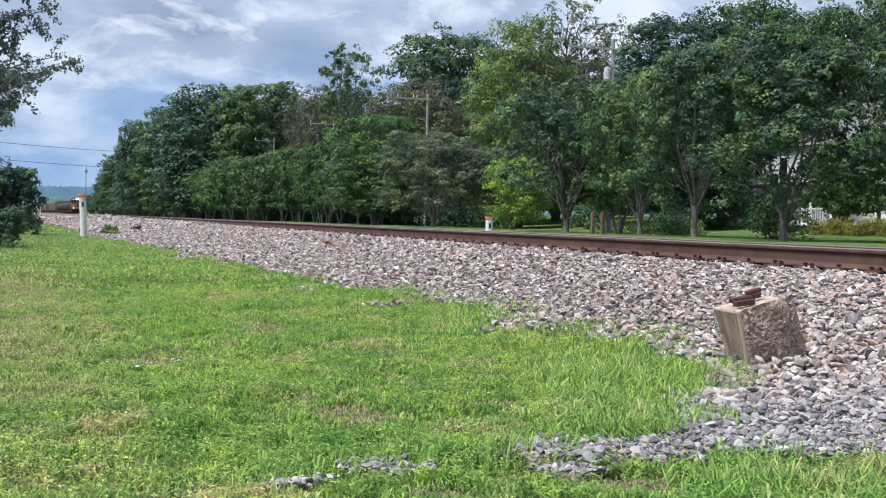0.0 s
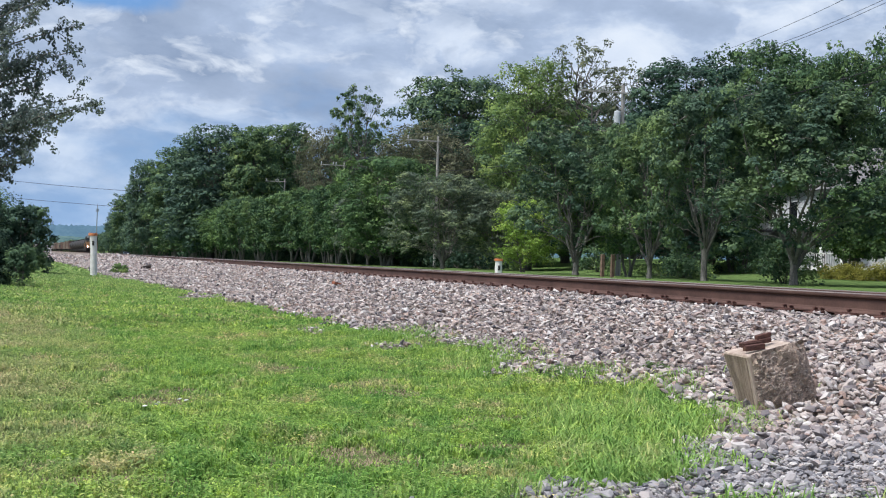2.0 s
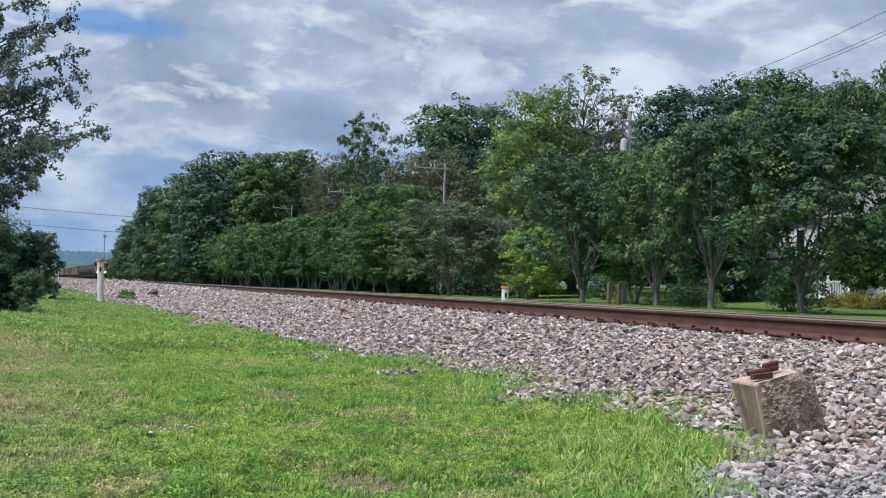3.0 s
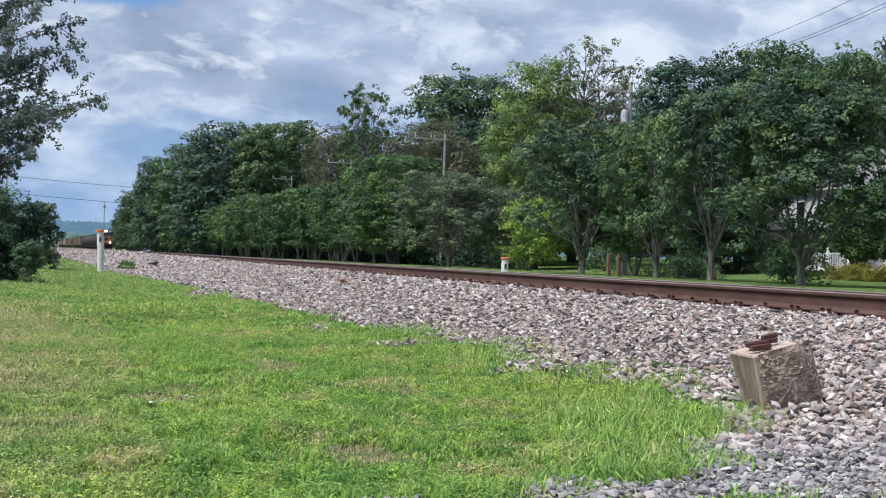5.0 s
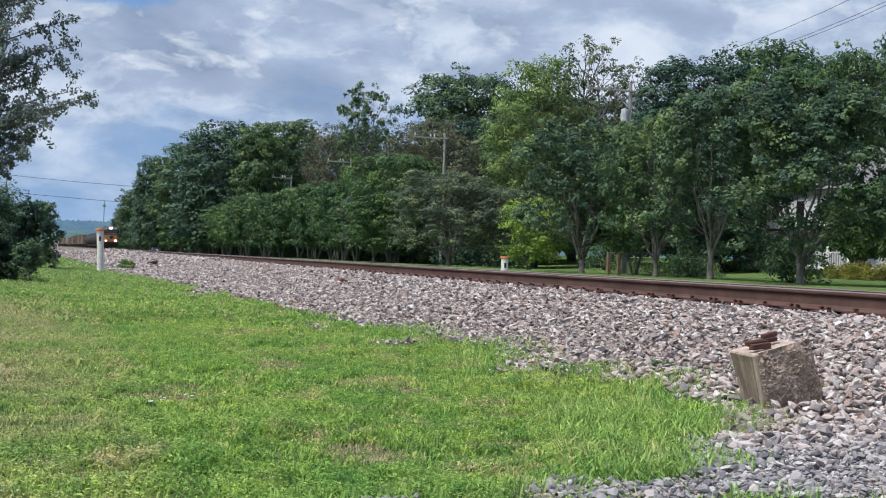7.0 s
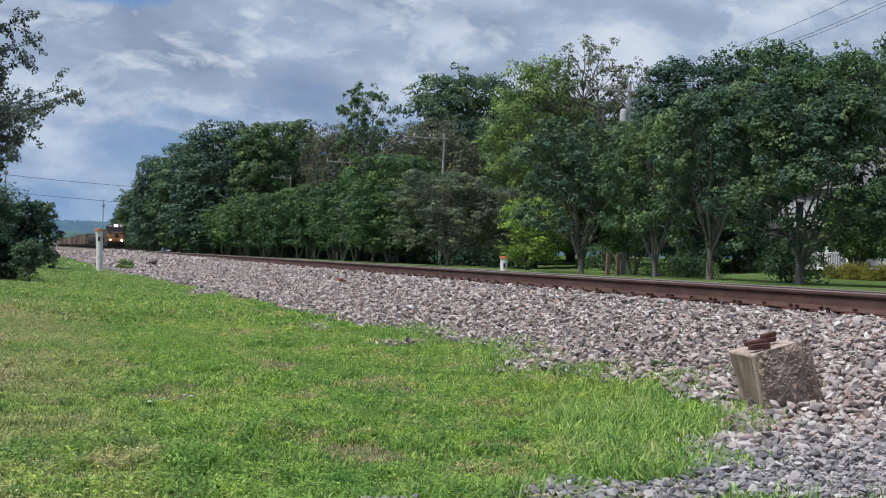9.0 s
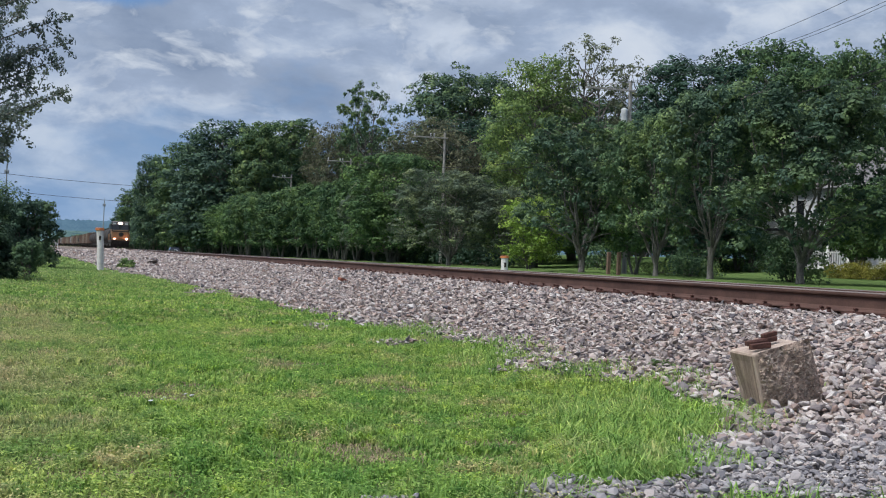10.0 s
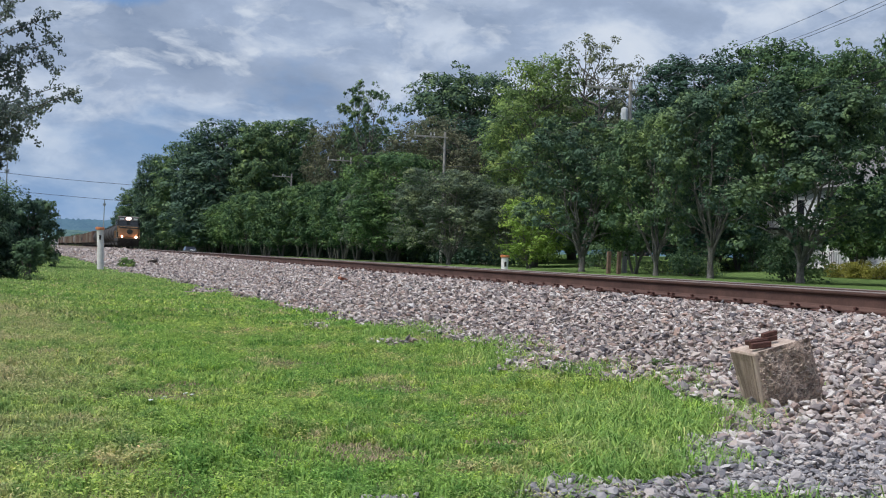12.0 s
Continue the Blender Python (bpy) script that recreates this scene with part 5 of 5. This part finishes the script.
def concrete_block():
    ob = thing("concrete_block", pose(3.62, 5.67, 0.095, 4.2, -16.0, -2.0) @ Matrix.Diagonal((0.98, 0.78, 0.91, 1)), "tilted broken concrete block with rusty iron bars lying on the ballast", "concrete block")
    rs = np.random.RandomState(2)
    bm = bmesh.new()
    n = 14
    # the block is wider at its top and rough on its broken front
    bmesh.ops.create_grid(bm, x_segments=n, y_segments=n, size=0.5, matrix=pose(0.19, -0.16, 0.125, 90, 0, 0) @ Matrix.Diagonal((0.36, 0.41, 1, 1)))
    for v in bm.verts:
        u, w = (v.co.x - 0.01) / 0.36, (v.co.z + 0.08) / 0.41
        if 0.02 < u < 0.98 and 0.02 < w < 0.98:
            v.co.y += float(rs.normal(0, 0.007)) - 0.030 * math.sin(math.pi * u) * math.sin(math.pi * w) + 0.022 * math.sin(9 * u + 5 * w) * math.sin(math.pi * u)
        v.co.x += (0.5 - w) * 0.05 * (u - 0.3)
    part("broken_face", bm, AGGREGATE, ob, "rough broken face of pebbles in mortar")
    bm = bmesh.new()
    c = [bm.verts.new(v) for v in ((0.0, -0.16, -0.09), (0.36, -0.16, -0.09), (0.36, 0.17, -0.09), (0.02, 0.17, -0.09),
                                   (0.0, -0.16, 0.325), (0.34, -0.16, 0.305), (0.34, 0.17, 0.29), (-0.01, 0.17, 0.315))]
    for q in ((0, 3, 2, 1), (4, 5, 6, 7), (1, 2, 6, 5), (2, 3, 7, 6), (3, 0, 4, 7), (0, 1, 5, 4)):
        bm.faces.new([c[i] for i in q])
    for v in bm.verts:
        v.co.y += 0.008 if v.co.y < 0 else 0
    bmesh.ops.bevel(bm, geom=bm.edges[:], offset=0.014, segments=2, affect="EDGES", profile=0.5)
    part("body", bm, CONCRETE, ob, "weathered tan concrete with board marks")
    bm = bmesh.new()
    c = [bm.verts.new(v) for v in ((0.002, -0.118, -0.005), (0.018, 0.158, -0.005), (-0.008, 0.158, 0.303), (0.001, -0.118, 0.311),
                                   (-0.002, -0.116, -0.004), (0.016, 0.156, -0.004), (-0.012, 0.156, 0.301), (-0.003, -0.116, 0.309))]
    for q in ((0, 1, 2, 3), (7, 6, 5, 4), (0, 4, 5, 1), (1, 5, 6, 2), (2, 6, 7, 3), (3, 7, 4, 0)):
        bm.faces.new([c[k] for k in q])
    part("board_face", bm, BOARD_MARKS, ob, "brown board-marked side")
    bm = box((0.125, 0.034, 0.034), pose(0.085, -0.075, 0.345, 0, 9, 2), 0.005)
    add_box(bm, (0.125, 0.012, 0.046), pose(0.085, -0.052, 0.350, 0, 9, 2), 0.003)
    part("iron_bar", bm, RUST, ob, "rusty iron bar")
    bm = box((0.20, 0.04, 0.030), pose(0.145, 0.04, 0.344, 0, 6, 4), 0.005)
    add_box(bm, (0.10, 0.034, 0.028), pose(0.205, 0.05, 0.366, 0, 4, 8), 0.005)
    part("iron_bar", bm, RUST, ob, "rusty iron bar")
    n = 560
    u, w = rs.uniform(0.03, 0.95, n), rs.uniform(0.02, 0.93, n)
    w = np.minimum(w, 0.93 - 0.05 * u)
    deep = -0.16 - 0.030 * np.sin(np.pi * u) * np.sin(np.pi * w) + 0.022 * np.sin(9 * u + 5 * w) * np.sin(np.pi * u)
    v, f = rocks(rs, np.stack([0.01 + 0.36 * u + (0.5 - w) * 0.05 * (u - 0.3), deep - 0.001, 0.41 * w - 0.08], 1), rs.uniform(0.009, 0.024, n))
    tagged(new("pebble_rest", mesh_of("pebble_rest", v, f, PEBBLE)), "pebbles set in mortar", kind="stuff").parent = ob
    return ob


concrete_block()
ob = thing("debris_lump", pose(3.45, 56.0, float(land(3.45, 56)) + 0.12, 0, -14, 20), "dark lump of scrap timber lying on the stones", "debris")
part("lump", box((0.42, 0.22, 0.15), pose(0, 0, 0.03), 0.03), TIE, ob)
BRICK = surface("orange-red brick", (0.22, 0.075, 0.045), (0.36, 0.145, 0.09), 12.0, 0.9)
ob = thing("loose_brick", pose(4.98, 22.3, float(land(4.98, 22.3)) + 0.02, 8, 12, 30), "orange-red brick lying on the ballast", "brick")
part("brick_body", box((0.19, 0.09, 0.057), pose(0, 0, 0.05), 0.012), BRICK, ob)

# ---- left side: bushes, and a tree whose stems sway in the wind ----
for i, (x, y, h, w, leaves, size) in enumerate(((-2.35, 29.0, 1.95, 2.3, 24000, 0.075), (-1.95, 27.6, 1.05, 1.5, 11000, 0.07), (-1.60, 43.0, 2.55, 2.0, 15000, 0.105), (-4.0, 40.0, 2.7, 3.0, 9000, 0.115), (-5.6, 75.0, 4.0, 8.0, 7000, 0.18), (-15, 150.0, 6.5, 16, 3500, 0.4))):
    shrub("bush", 70 + i, x, y, h, w, leaves, size, LEAF_BUSH if i < 2 else LEAF_DEEP, "dense dark-green bush at the lawn's edge", "bushes along the lawn", 60)
shrub("young_bush", 80, -0.98, 27.2, 0.85, 0.9, 2600, 0.065, LEAF_MID, "small green bush beside darker ones", "", 24)
shrub("weed_clump", 81, 2.0, 47.5, 0.34, 0.85, 350, 0.13, LEAF_LIGHT, "clump of green weeds growing in the stones", "", 18)

for i, (x, y, h) in enumerate(((3.98, 7.34, 0.10), (1.75, 3.44, 0.07), (3.28, 7.38, 0.14))):
    shrub("stone_weed", 82 + i, x, y, h, 2.2 * h, 160, 0.03, LEAF_LIGHT, "small green weed growing between the stones", "weeds in the stones", 12)

LEAF_SWAY = leaf_material("grey-green backlit leaves", (0.090, 0.122, 0.098), (0.255, 0.300, 0.248), (0.24, 0.27, 0.19), 0.42)
ROOT = (-1.08, 14.0)
swaying_tree = thing("swaying_tree", pose(ROOT[0], ROOT[1], -0.05), "grey-green small tree with slender stems stirred by wind", "tree")
# each stem: tips of its twigs, sideways and up from the root
STEMS = [
    [(1.02, 3.42), (1.05, 3.24), (0.95, 2.96), (0.75, 3.10), (0.55, 3.35), (0.62, 2.75), (0.40, 2.85), (0.86, 3.75), (0.45, 3.7)],
    [(1.30, 2.56), (1.12, 2.62), (0.98, 2.44), (0.66, 2.42)],
    [(0.62, 2.02), (0.82, 2.20), (0.42, 1.82), (0.50, 2.28), (0.30, 2.10), (0.20, 1.70), (0.34, 2.50), (0.74, 2.36), (0.56, 1.86), (0.14, 1.92)],
    [(0.25, 2.9), (0.2, 3.4), (0.1, 2.4), (0.05, 3.8), (0.5, 4.1), (-0.4, 3.0), (-0.5, 3.6)],
]


def stem_part(tips, seed):
    rs = np.random.RandomState(seed)
    wood, spots, ways = [], [], []
    high = max(z for _, z in tips)
    t = np.linspace(0, 1, 7)[:, None]
    wood.append(tube_arrays(t * np.array([-0.12, 0.0, high * 0.95]) + np.sin(t * np.pi) * np.array([-0.08, 0, 0]), 0.035 * (1 - 0.7 * t[:, 0]), 6))
    def twig(base, end, bow, thick, count, start):
        t = np.linspace(0, 1, 9)[:, None]
        mid = (base + end) / 2 + bow
        line = (1 - t) ** 2 * base + 2 * t * (1 - t) * mid + t ** 2 * end
        wood.append(tube_arrays(line, thick * (1 - 0.8 * t[:, 0]) + 0.0012, 5))
        u = np.round(rs.uniform(start, 1.05, count) * 12) / 12 + rs.normal(0, 0.015, count)
        at = np.stack([np.interp(u, t[:, 0], line[:, c]) for c in range(3)], 1)
        way = rs.normal(0, 1, (count, 3))
        way /= np.linalg.norm(way, axis=1)[:, None]
        spots.append(at + way * 0.042)
        ways.append(way)
        return line

    for x, z in tips:
        base = np.array([rs.uniform(-0.14, -0.06), 0, z * 0.96 - 0.12 - 0.22 * x])
        main = twig(base, np.array([x, rs.normal(0, 0.25), z]), np.array([0.05, 0, rs.uniform(-0.02, 0.12)]), 0.010, 84, 0.3)
        for k in range(10):
            foot = main[rs.randint(2, 8)]
            reach = rs.uniform(0.14, 0.34)
            up = rs.normal(0.1, 0.55)
            out = np.array([abs(rs.normal(0.6, 0.35)), rs.normal(0, 0.6), up])
            tip = foot + out / np.linalg.norm(out) * reach
            tip[0] = min(tip[0], x + 0.02)
            twig(foot, tip, np.array([0.0, 0, 0.05]), 0.004, 32, 0.12)
    wv, wf = merged(wood)
    ob = new("stem", mesh_of("stem", wv, wf, BARK, True))
    ob.parent = swaying_tree
    lv, lf = leaf_arrays(rs, np.concatenate(spots), np.concatenate(ways), 0.044, 0.6)
    new("foliage", mesh_of("foliage", lv, lf, LEAF_SWAY)).parent = ob
    return ob


stems = [stem_part(tips, 90 + i) for i, tips in enumerate(STEMS)]

# ---- stones ----
def scatter(rs, x0, x1, y0, y1, per_m2):
    n = int((x1 - x0) * (y1 - y0) * per_m2)
    x, y = rs.uniform(x0, x1, n), rs.uniform(y0, y1, n)
    x = x + bend(y)
    keep = on_gravel(x + np.where(y < 7, 0.35, 1.0) * rs.normal(0, 0.07, n), y + np.where(y < 7, 0.35, 1.0) * rs.normal(0, 0.08, n))
    # no stones inside rails, sleepers' plates or the block
    keep &= np.abs(x - bend(y) - (TRACK_X - GAUGE / 2)) > 0.13
    keep &= ~((np.abs(x - 3.75) < 0.20) & (np.abs(y - 5.64) < 0.19))
    return x[keep], y[keep]


ballast = bpy.data.objects["ballast_bed"]
rs = np.random.RandomState(21)
pieces = []
for x0, x1, y0, y1, dense, mean in ((0.4, 5.0, 2.6, 4.9, 900, 0.040), (0.4, 5.0, 2.6, 4.9, 3600, 0.017), (0.4, 5.6, 2.6, 7.2, 950, 0.043), (5.6, 6.95, 2.6, 7.2, 560, 0.052), (2.4, 6.95, 7.2, 12, 760, 0.046), (2.2, 6.95, 12, 24, 460, 0.053), (1.0, 6.95, 24, 50, 260, 0.063), (-1.4, 6.9, 50, 110, 52, 0.125), (-5.5, 6.9, 110, 230, 9, 0.26),
                                    (3.0, 11.0, -14, 2.6, 60, 0.12), (6.95, 11.0, 2.6, 30, 50, 0.12)):
    x, y = scatter(rs, x0, x1, y0, y1, dense)
    size = mean * np.clip(rs.lognormal(0, 0.33, len(x)), 0.45, 1.9)
    size = np.where(y < 4.5, size * 0.72, size)
    alone = (y < 5) & (in_spots(x, y, SPOTS) > 0)
    x, y, size = x[~alone], y[~alone], size[~alone]
    z = land(x, y) + 0.012 + rs.uniform(-0.75, 0.75, len(x)) * size * 0.6
    z = np.where(np.abs(x - bend(y) - (TRACK_X - GAUGE / 2)) < 0.34, np.minimum(z, 0.452), z)
    fine = y0 >= 2 and y1 < 7.5 and x0 < 6
    pieces.append(rocks(rs, np.stack([x, y, z], 1), size, *((ICO, ICO_FACES) if fine else (CHIP, CHIP_FACES))))
# small gravel in the bald spots and on worn soil near by
for cx, cy, rx, ry in [spot for spot in SPOTS if spot[1] < 5]:
    n = int(16000 * rx * ry)
    a, r = rs.uniform(0, 2 * np.pi, n), np.sqrt(rs.uniform(0, 1, n)) * 1.15
    x, y = cx + rx * r * np.cos(a), cy + ry * r * np.sin(a)
    keep = patchy(x, y, 0.07, 9) + 0.35 * (1 - r) > 0.38
    x, y = x[keep], y[keep]
    size = 0.0165 * np.clip(rs.lognormal(0, 0.45, len(x)), 0.4, 2.4)
    pieces.append(rocks(rs, np.stack([x, y, land(x, y) + 0.012], 1), size))
v, f = merged(pieces)
stones = tagged(new("crushed_stones", mesh_of("crushed_stones", v, f, STONE)), "loose grey, white and pinkish crushed stones", kind="stuff")
stones.parent = ballast
# the stones in front of the block, each on its own
stone_meshes = []
for i in range(10):
    v, f = rocks(rs, np.zeros((1, 3)), np.array([0.046]))
    stone_meshes.append(mesh_of("stone", v, f, STONE))
count = 0
while count < 280:
    x, y = rs.uniform(2.4, 4.9), rs.uniform(4.3, 6.6)
    if on_gravel(x, y) and not (abs(x - 3.75) < 0.22 and abs(y - 5.64) < 0.21):
        ob = new("stone", stone_meshes[count % 10])
        ob.parent = ballast
        k = rs.uniform(0.8, 1.35)
        ob.matrix_basis = pose(x, y, float(land(x, y)) + 0.028, rs.uniform(-25, 25), rs.uniform(-25, 25), rs.uniform(0, 360)) @ Matrix.Diagonal((k, k, k, 1))
        count += 1

# ---- grass ----
def blades(rs, x, y, tall, wide, bow=(0.4, 1.6)):
    """Bent three-triangle blades standing on the ground."""
    n = len(x)
    z = land(x, y) - 0.02
    a, lean = rs.uniform(0, 2 * np.pi, n), rs.uniform(*bow, n)
    h = tall * rs.uniform(0.5, 1.3, n)
    dx, dy = np.cos(a), np.sin(a)
    root = np.stack([x, y, z], 1)
    side = np.stack([-dy, dx, np.zeros(n)], 1) * (wide * rs.uniform(0.6, 1.3, n))[:, None]
    mid = root + np.stack([dx * lean * h * 0.28, dy * lean * h * 0.28, h * 0.58], 1)
    tip = root + np.stack([dx * lean * h * 0.85, dy * lean * h * 0.85, h * (1.0 - 0.48 * lean)], 1)
    verts = np.stack([root - side, root + side, mid + side * 0.8, mid - side * 0.8, tip], 1).reshape(-1, 3)
    at = np.arange(n)[:, None] * 5
    faces = np.concatenate([at + [[0, 1, 2]], at + [[0, 2, 3]], at + [[3, 2, 4]]])
    return verts, faces


def lawn_spots(rs, y0, y1, per_m2, right):
    n = int((right + 1.2 + 0.075 * y1) * (y1 - y0) * per_m2)
    y = rs.uniform(y0, y1, n)
    x = rs.uniform(-1.0 - 0.075 * y1, right, n)
    loose = np.where(y < 4.7, 0.3, 1.0)
    keep = ~on_gravel(x + loose * rs.normal(0, 0.10, n), y + loose * rs.normal(0, 0.14, n)) & (x > -0.8 - 0.07 * y)
    return x[keep], y[keep]


def lush(x, y):
    """How thick and tall the grass grows: clumps of a hand's breadth within broader patches, thin on worn soil."""
    clump, broad = patchy(x, y, 0.13, 1), patchy(x, y, 0.7, 2)
    return np.clip(0.15 + 1.15 * clump * (0.35 + 0.9 * broad), 0, 1.4) * (1 - 0.92 * in_spots(x, y, BARE)) * (1 - 0.97 * np.clip(1.6 * in_spots(x, y, SPOTS), 0, 1))


rs = np.random.RandomState(31)
pieces = []
for y0, y1, dense, right, tall, wide in ((2.3, 7, 6400, 4.6, 0.050, 0.0036), (7, 13, 3400, 4.6, 0.052, 0.0046), (13, 24, 1000, 4.4, 0.066, 0.0100), (24, 50, 300, 3.0, 0.060, 0.014), (50, 120, 34, 1.5, 0.12, 0.050)):
    x, y = lawn_spots(rs, y0, y1, dense, right)
    thick = lush(x, y)
    keep = rs.uniform(0, 1, len(x)) < np.where(thick < 0.08, 0.04, 0.12) + 1.1 * thick
    x, y, thick = x[keep], y[keep], thick[keep]
    pieces.append(blades(rs, x, y, tall * (0.18 + 1.15 * thick), wide))
for x0, x1, y0, y1, n, wide in ((-1.6, 4.6, 0.3, 2.35, 22000, 0.0062), (-3.2, -0.85, 2.3, 9, 16000, 0.007), (-9, -1, 2.3, 14, 12000, 0.016), (-9, 4, -9, 2.4, 16000, 0.016), (-22, -4, -20, 45, 14000, 0.04)):
    x, y = rs.uniform(x0, x1, n), rs.uniform(y0, y1, n)
    keep = ~on_gravel(x, y) & ~((x > -0.8 - 0.07 * y) & (y > 2.3))
    pieces.append(blades(rs, x[keep], y[keep], 0.065 * (0.3 + 0.85 * lush(x[keep], y[keep])), wide))
v, f = merged(pieces)
tagged(new("grass", mesh_of("grass", v, f, GRASS)), "short mown green grass blades", "grass", kind="stuff")

# taller tufts where the mower does not reach, along the edge of the stones
pieces = []
for _ in range(520):
    y = rs.uniform(3.0, 13.0)
    edge = np.linspace(0.6, 4.8, 60)
    hits = np.nonzero(on_gravel(edge, np.full(60, y)))[0]
    if len(hits) == 0:
        continue
    cx, cy = edge[hits[0]] + rs.normal(-0.06, 0.20), y
    n = int(rs.randint(8, 34))
    pieces.append(blades(rs, cx + rs.normal(0, 0.07, n), cy + rs.normal(0, 0.07, n), np.full(n, rs.uniform(0.05, 0.14)), 0.0034))
for _ in range(1150):
    cx, cy = rs.uniform(1.2, 3.3), rs.uniform(3.75, 5.6)
    if cx > 1.55 + 0.32 * (cy - 3.0) and not on_gravel(cx, cy):
        n = int(rs.randint(8, 26))
        pieces.append(blades(rs, cx + rs.normal(0, 0.03, n), cy + rs.normal(0, 0.03, n), np.full(n, rs.uniform(0.07, 0.165)), 0.0034, (0.6, 1.95)))
# long pale blades arching beside the block
for _ in range(70):
    cx, cy = rs.uniform(2.4, 3.35), rs.uniform(4.9, 6.0)
    if not on_gravel(cx + 0.15, cy) or rs.uniform() < 0.4:
        n = int(rs.randint(6, 16))
        pieces.append(blades(rs, cx + rs.normal(0, 0.05, n), cy + rs.normal(0, 0.05, n), np.full(n, rs.uniform(0.10, 0.22)), 0.0026, (0.8, 1.95)))
for _ in range(240):
    cx, cy = rs.uniform(1.9, 3.6), rs.uniform(2.4, 3.5)
    if cy > 3.25 and rs.uniform() < 0.6 or on_gravel(cx, cy) and rs.uniform() < 0.8:
        continue
    n = int(rs.randint(10, 34))
    pieces.append(blades(rs, cx + rs.normal(0, 0.05, n), cy + rs.normal(0, 0.05, n), np.full(n, rs.uniform(0.06, 0.15)), 0.0033, (0.6, 1.9)))
v, f = merged(pieces)
tagged(new("tall_grass", mesh_of("tall_grass", v, f, GRASS_TALL)), "taller grass tufts at the edge of the stones", "grass", kind="stuff")

# dead straw lying on the worn spots
pieces = []
for cx, cy, rx, ry in BARE:
    n = int(6000 * rx * ry) + 60
    a, r = rs.uniform(0, 2 * np.pi, n), np.sqrt(rs.uniform(0, 1, n)) * 1.3
    x, y = cx + rx * r * np.cos(a), cy + ry * r * np.sin(a)
    pieces.append(blades(rs, x, y, np.full(n, 0.030), 0.0020, (1.7, 2.05)))
v, f = merged(pieces)
tagged(new("straw", mesh_of("straw", v, f, STRAW)), "dead straw-coloured grass on worn soil", "grass", kind="stuff")

# clover and other broad small leaves between the blades
x, y = lawn_spots(rs, 2.4, 14, 5200, 4.4)
keep = (0.6 * patchy(x, y, 0.45, 3) + 0.4 * patchy(x, y, 0.11, 8) > 0.47) & (rs.uniform(0, 1, len(x)) < 1.3 * lush(x, y) - 0.03)
x, y = x[keep], y[keep]
spots = np.stack([x, y, land(x, y) + rs.uniform(0.0, 0.05, len(x)) * lush(x, y)], 1)
v, f = leaf_arrays(rs, spots, np.tile([0, 0, 1.0], (len(x), 1)), 0.016, 0.0)
tagged(new("clover", mesh_of("clover", v, f, GRASS)), "low clover leaves in the lawn", "clover", kind="stuff")


# white scraps lying in the lawn
SCRAPS = [(0.4, 6.13), (0.46, 6.18), (0.48, 6.27), (0.6, 6.43), (0.63, 6.38), (0.13, 3.43)]
for i, (x, y) in enumerate(SCRAPS):
    ob = thing("white_scrap", pose(x, y, float(land(x, y)) + 0.022, rs.uniform(-20, 20), rs.uniform(-20, 20), i * 50), "small white scrap lying in the grass", "litter", "scraps in the lawn")
    bm = bmesh.new()
    bmesh.ops.create_icosphere(bm, subdivisions=1, radius=0.011 if y > 4 else 0.007, matrix=Matrix.Diagonal((1.3, 0.9, 0.35, 1)))
    part("scrap", bm, WHITE_PAINT, ob)


# ---- what moves ----
# lean of the swaying tree, degrees towards its left, time by time
SWAY = [(0, 0.6), (0.5, 0.8), (1.0, 2.6), (1.5, 0.2), (2.0, -1.4), (2.5, -0.5), (3.0, -0.8), (3.9, 0.3), (5.0, -0.4), (5.5, -0.2), (6.0, 0.9), (6.5, 1.3), (7.0, 1.9), (7.9, 2.6), (8.8, 3.6),
        (9.0, 4.9), (9.3, 8.6), (9.5, 10.0), (9.8, 10.6), (10.0, 8.2), (10.3, 5.3), (10.5, 3.6), (10.8, 1.0), (11.0, 0.1), (11.5, 1.4), (12.0, 5.8)]
# the upper stems answer the gusts sooner than the low branch
SWAY_TOP = [(t, a) for t, a in SWAY if t < 6.8] + [(7.0, 0.8), (7.9, 2.5), (8.8, 5.5), (9.0, 7.6), (9.2, 8.2), (9.4, 6.6), (9.6, 4.4), (9.8, 3.4), (10.0, 2.0), (10.2, 0.9), (10.5, 1.0), (10.8, 2.0), (11.0, 4.0),
            (11.4, 4.5), (11.7, 3.9), (12.0, 4.1)]
CAR_ROWS = [(0.0, 385.0), (3.0, 318.0), (5.5, 264.0), (7.0, 243.0), (9.5, 204.0), (12.0, 169.0)]


def motions():
    for wagon, behind in TRAIN:
        walk(wagon, [(t, train_pose(train_front(t) + behind)) for t in range(0, 13)])
    walk(car, [(t, pose(15.5, y, float(land(15.5, y)) - 0.02)) for t, y in CAR_ROWS])
    for i, stem in enumerate(stems):
        gain = (1.05, 1.0, 0.9, 0.8)[i]
        walk(stem, [(t, pose(-0.008 * a, 0, -0.012 * a, 0.1 * gain * a, -0.84 * gain * a, 0)) for t, a in (SWAY_TOP if i in (0, 3) else SWAY)])
    walk(clouds, [(0.0, pose(0, 0, 0)), (6.0, pose(0, 0, 0, 0, 0, 0.6)), (12.0, pose(0, 0, 0, 0, 0, 1.2))])


motions()
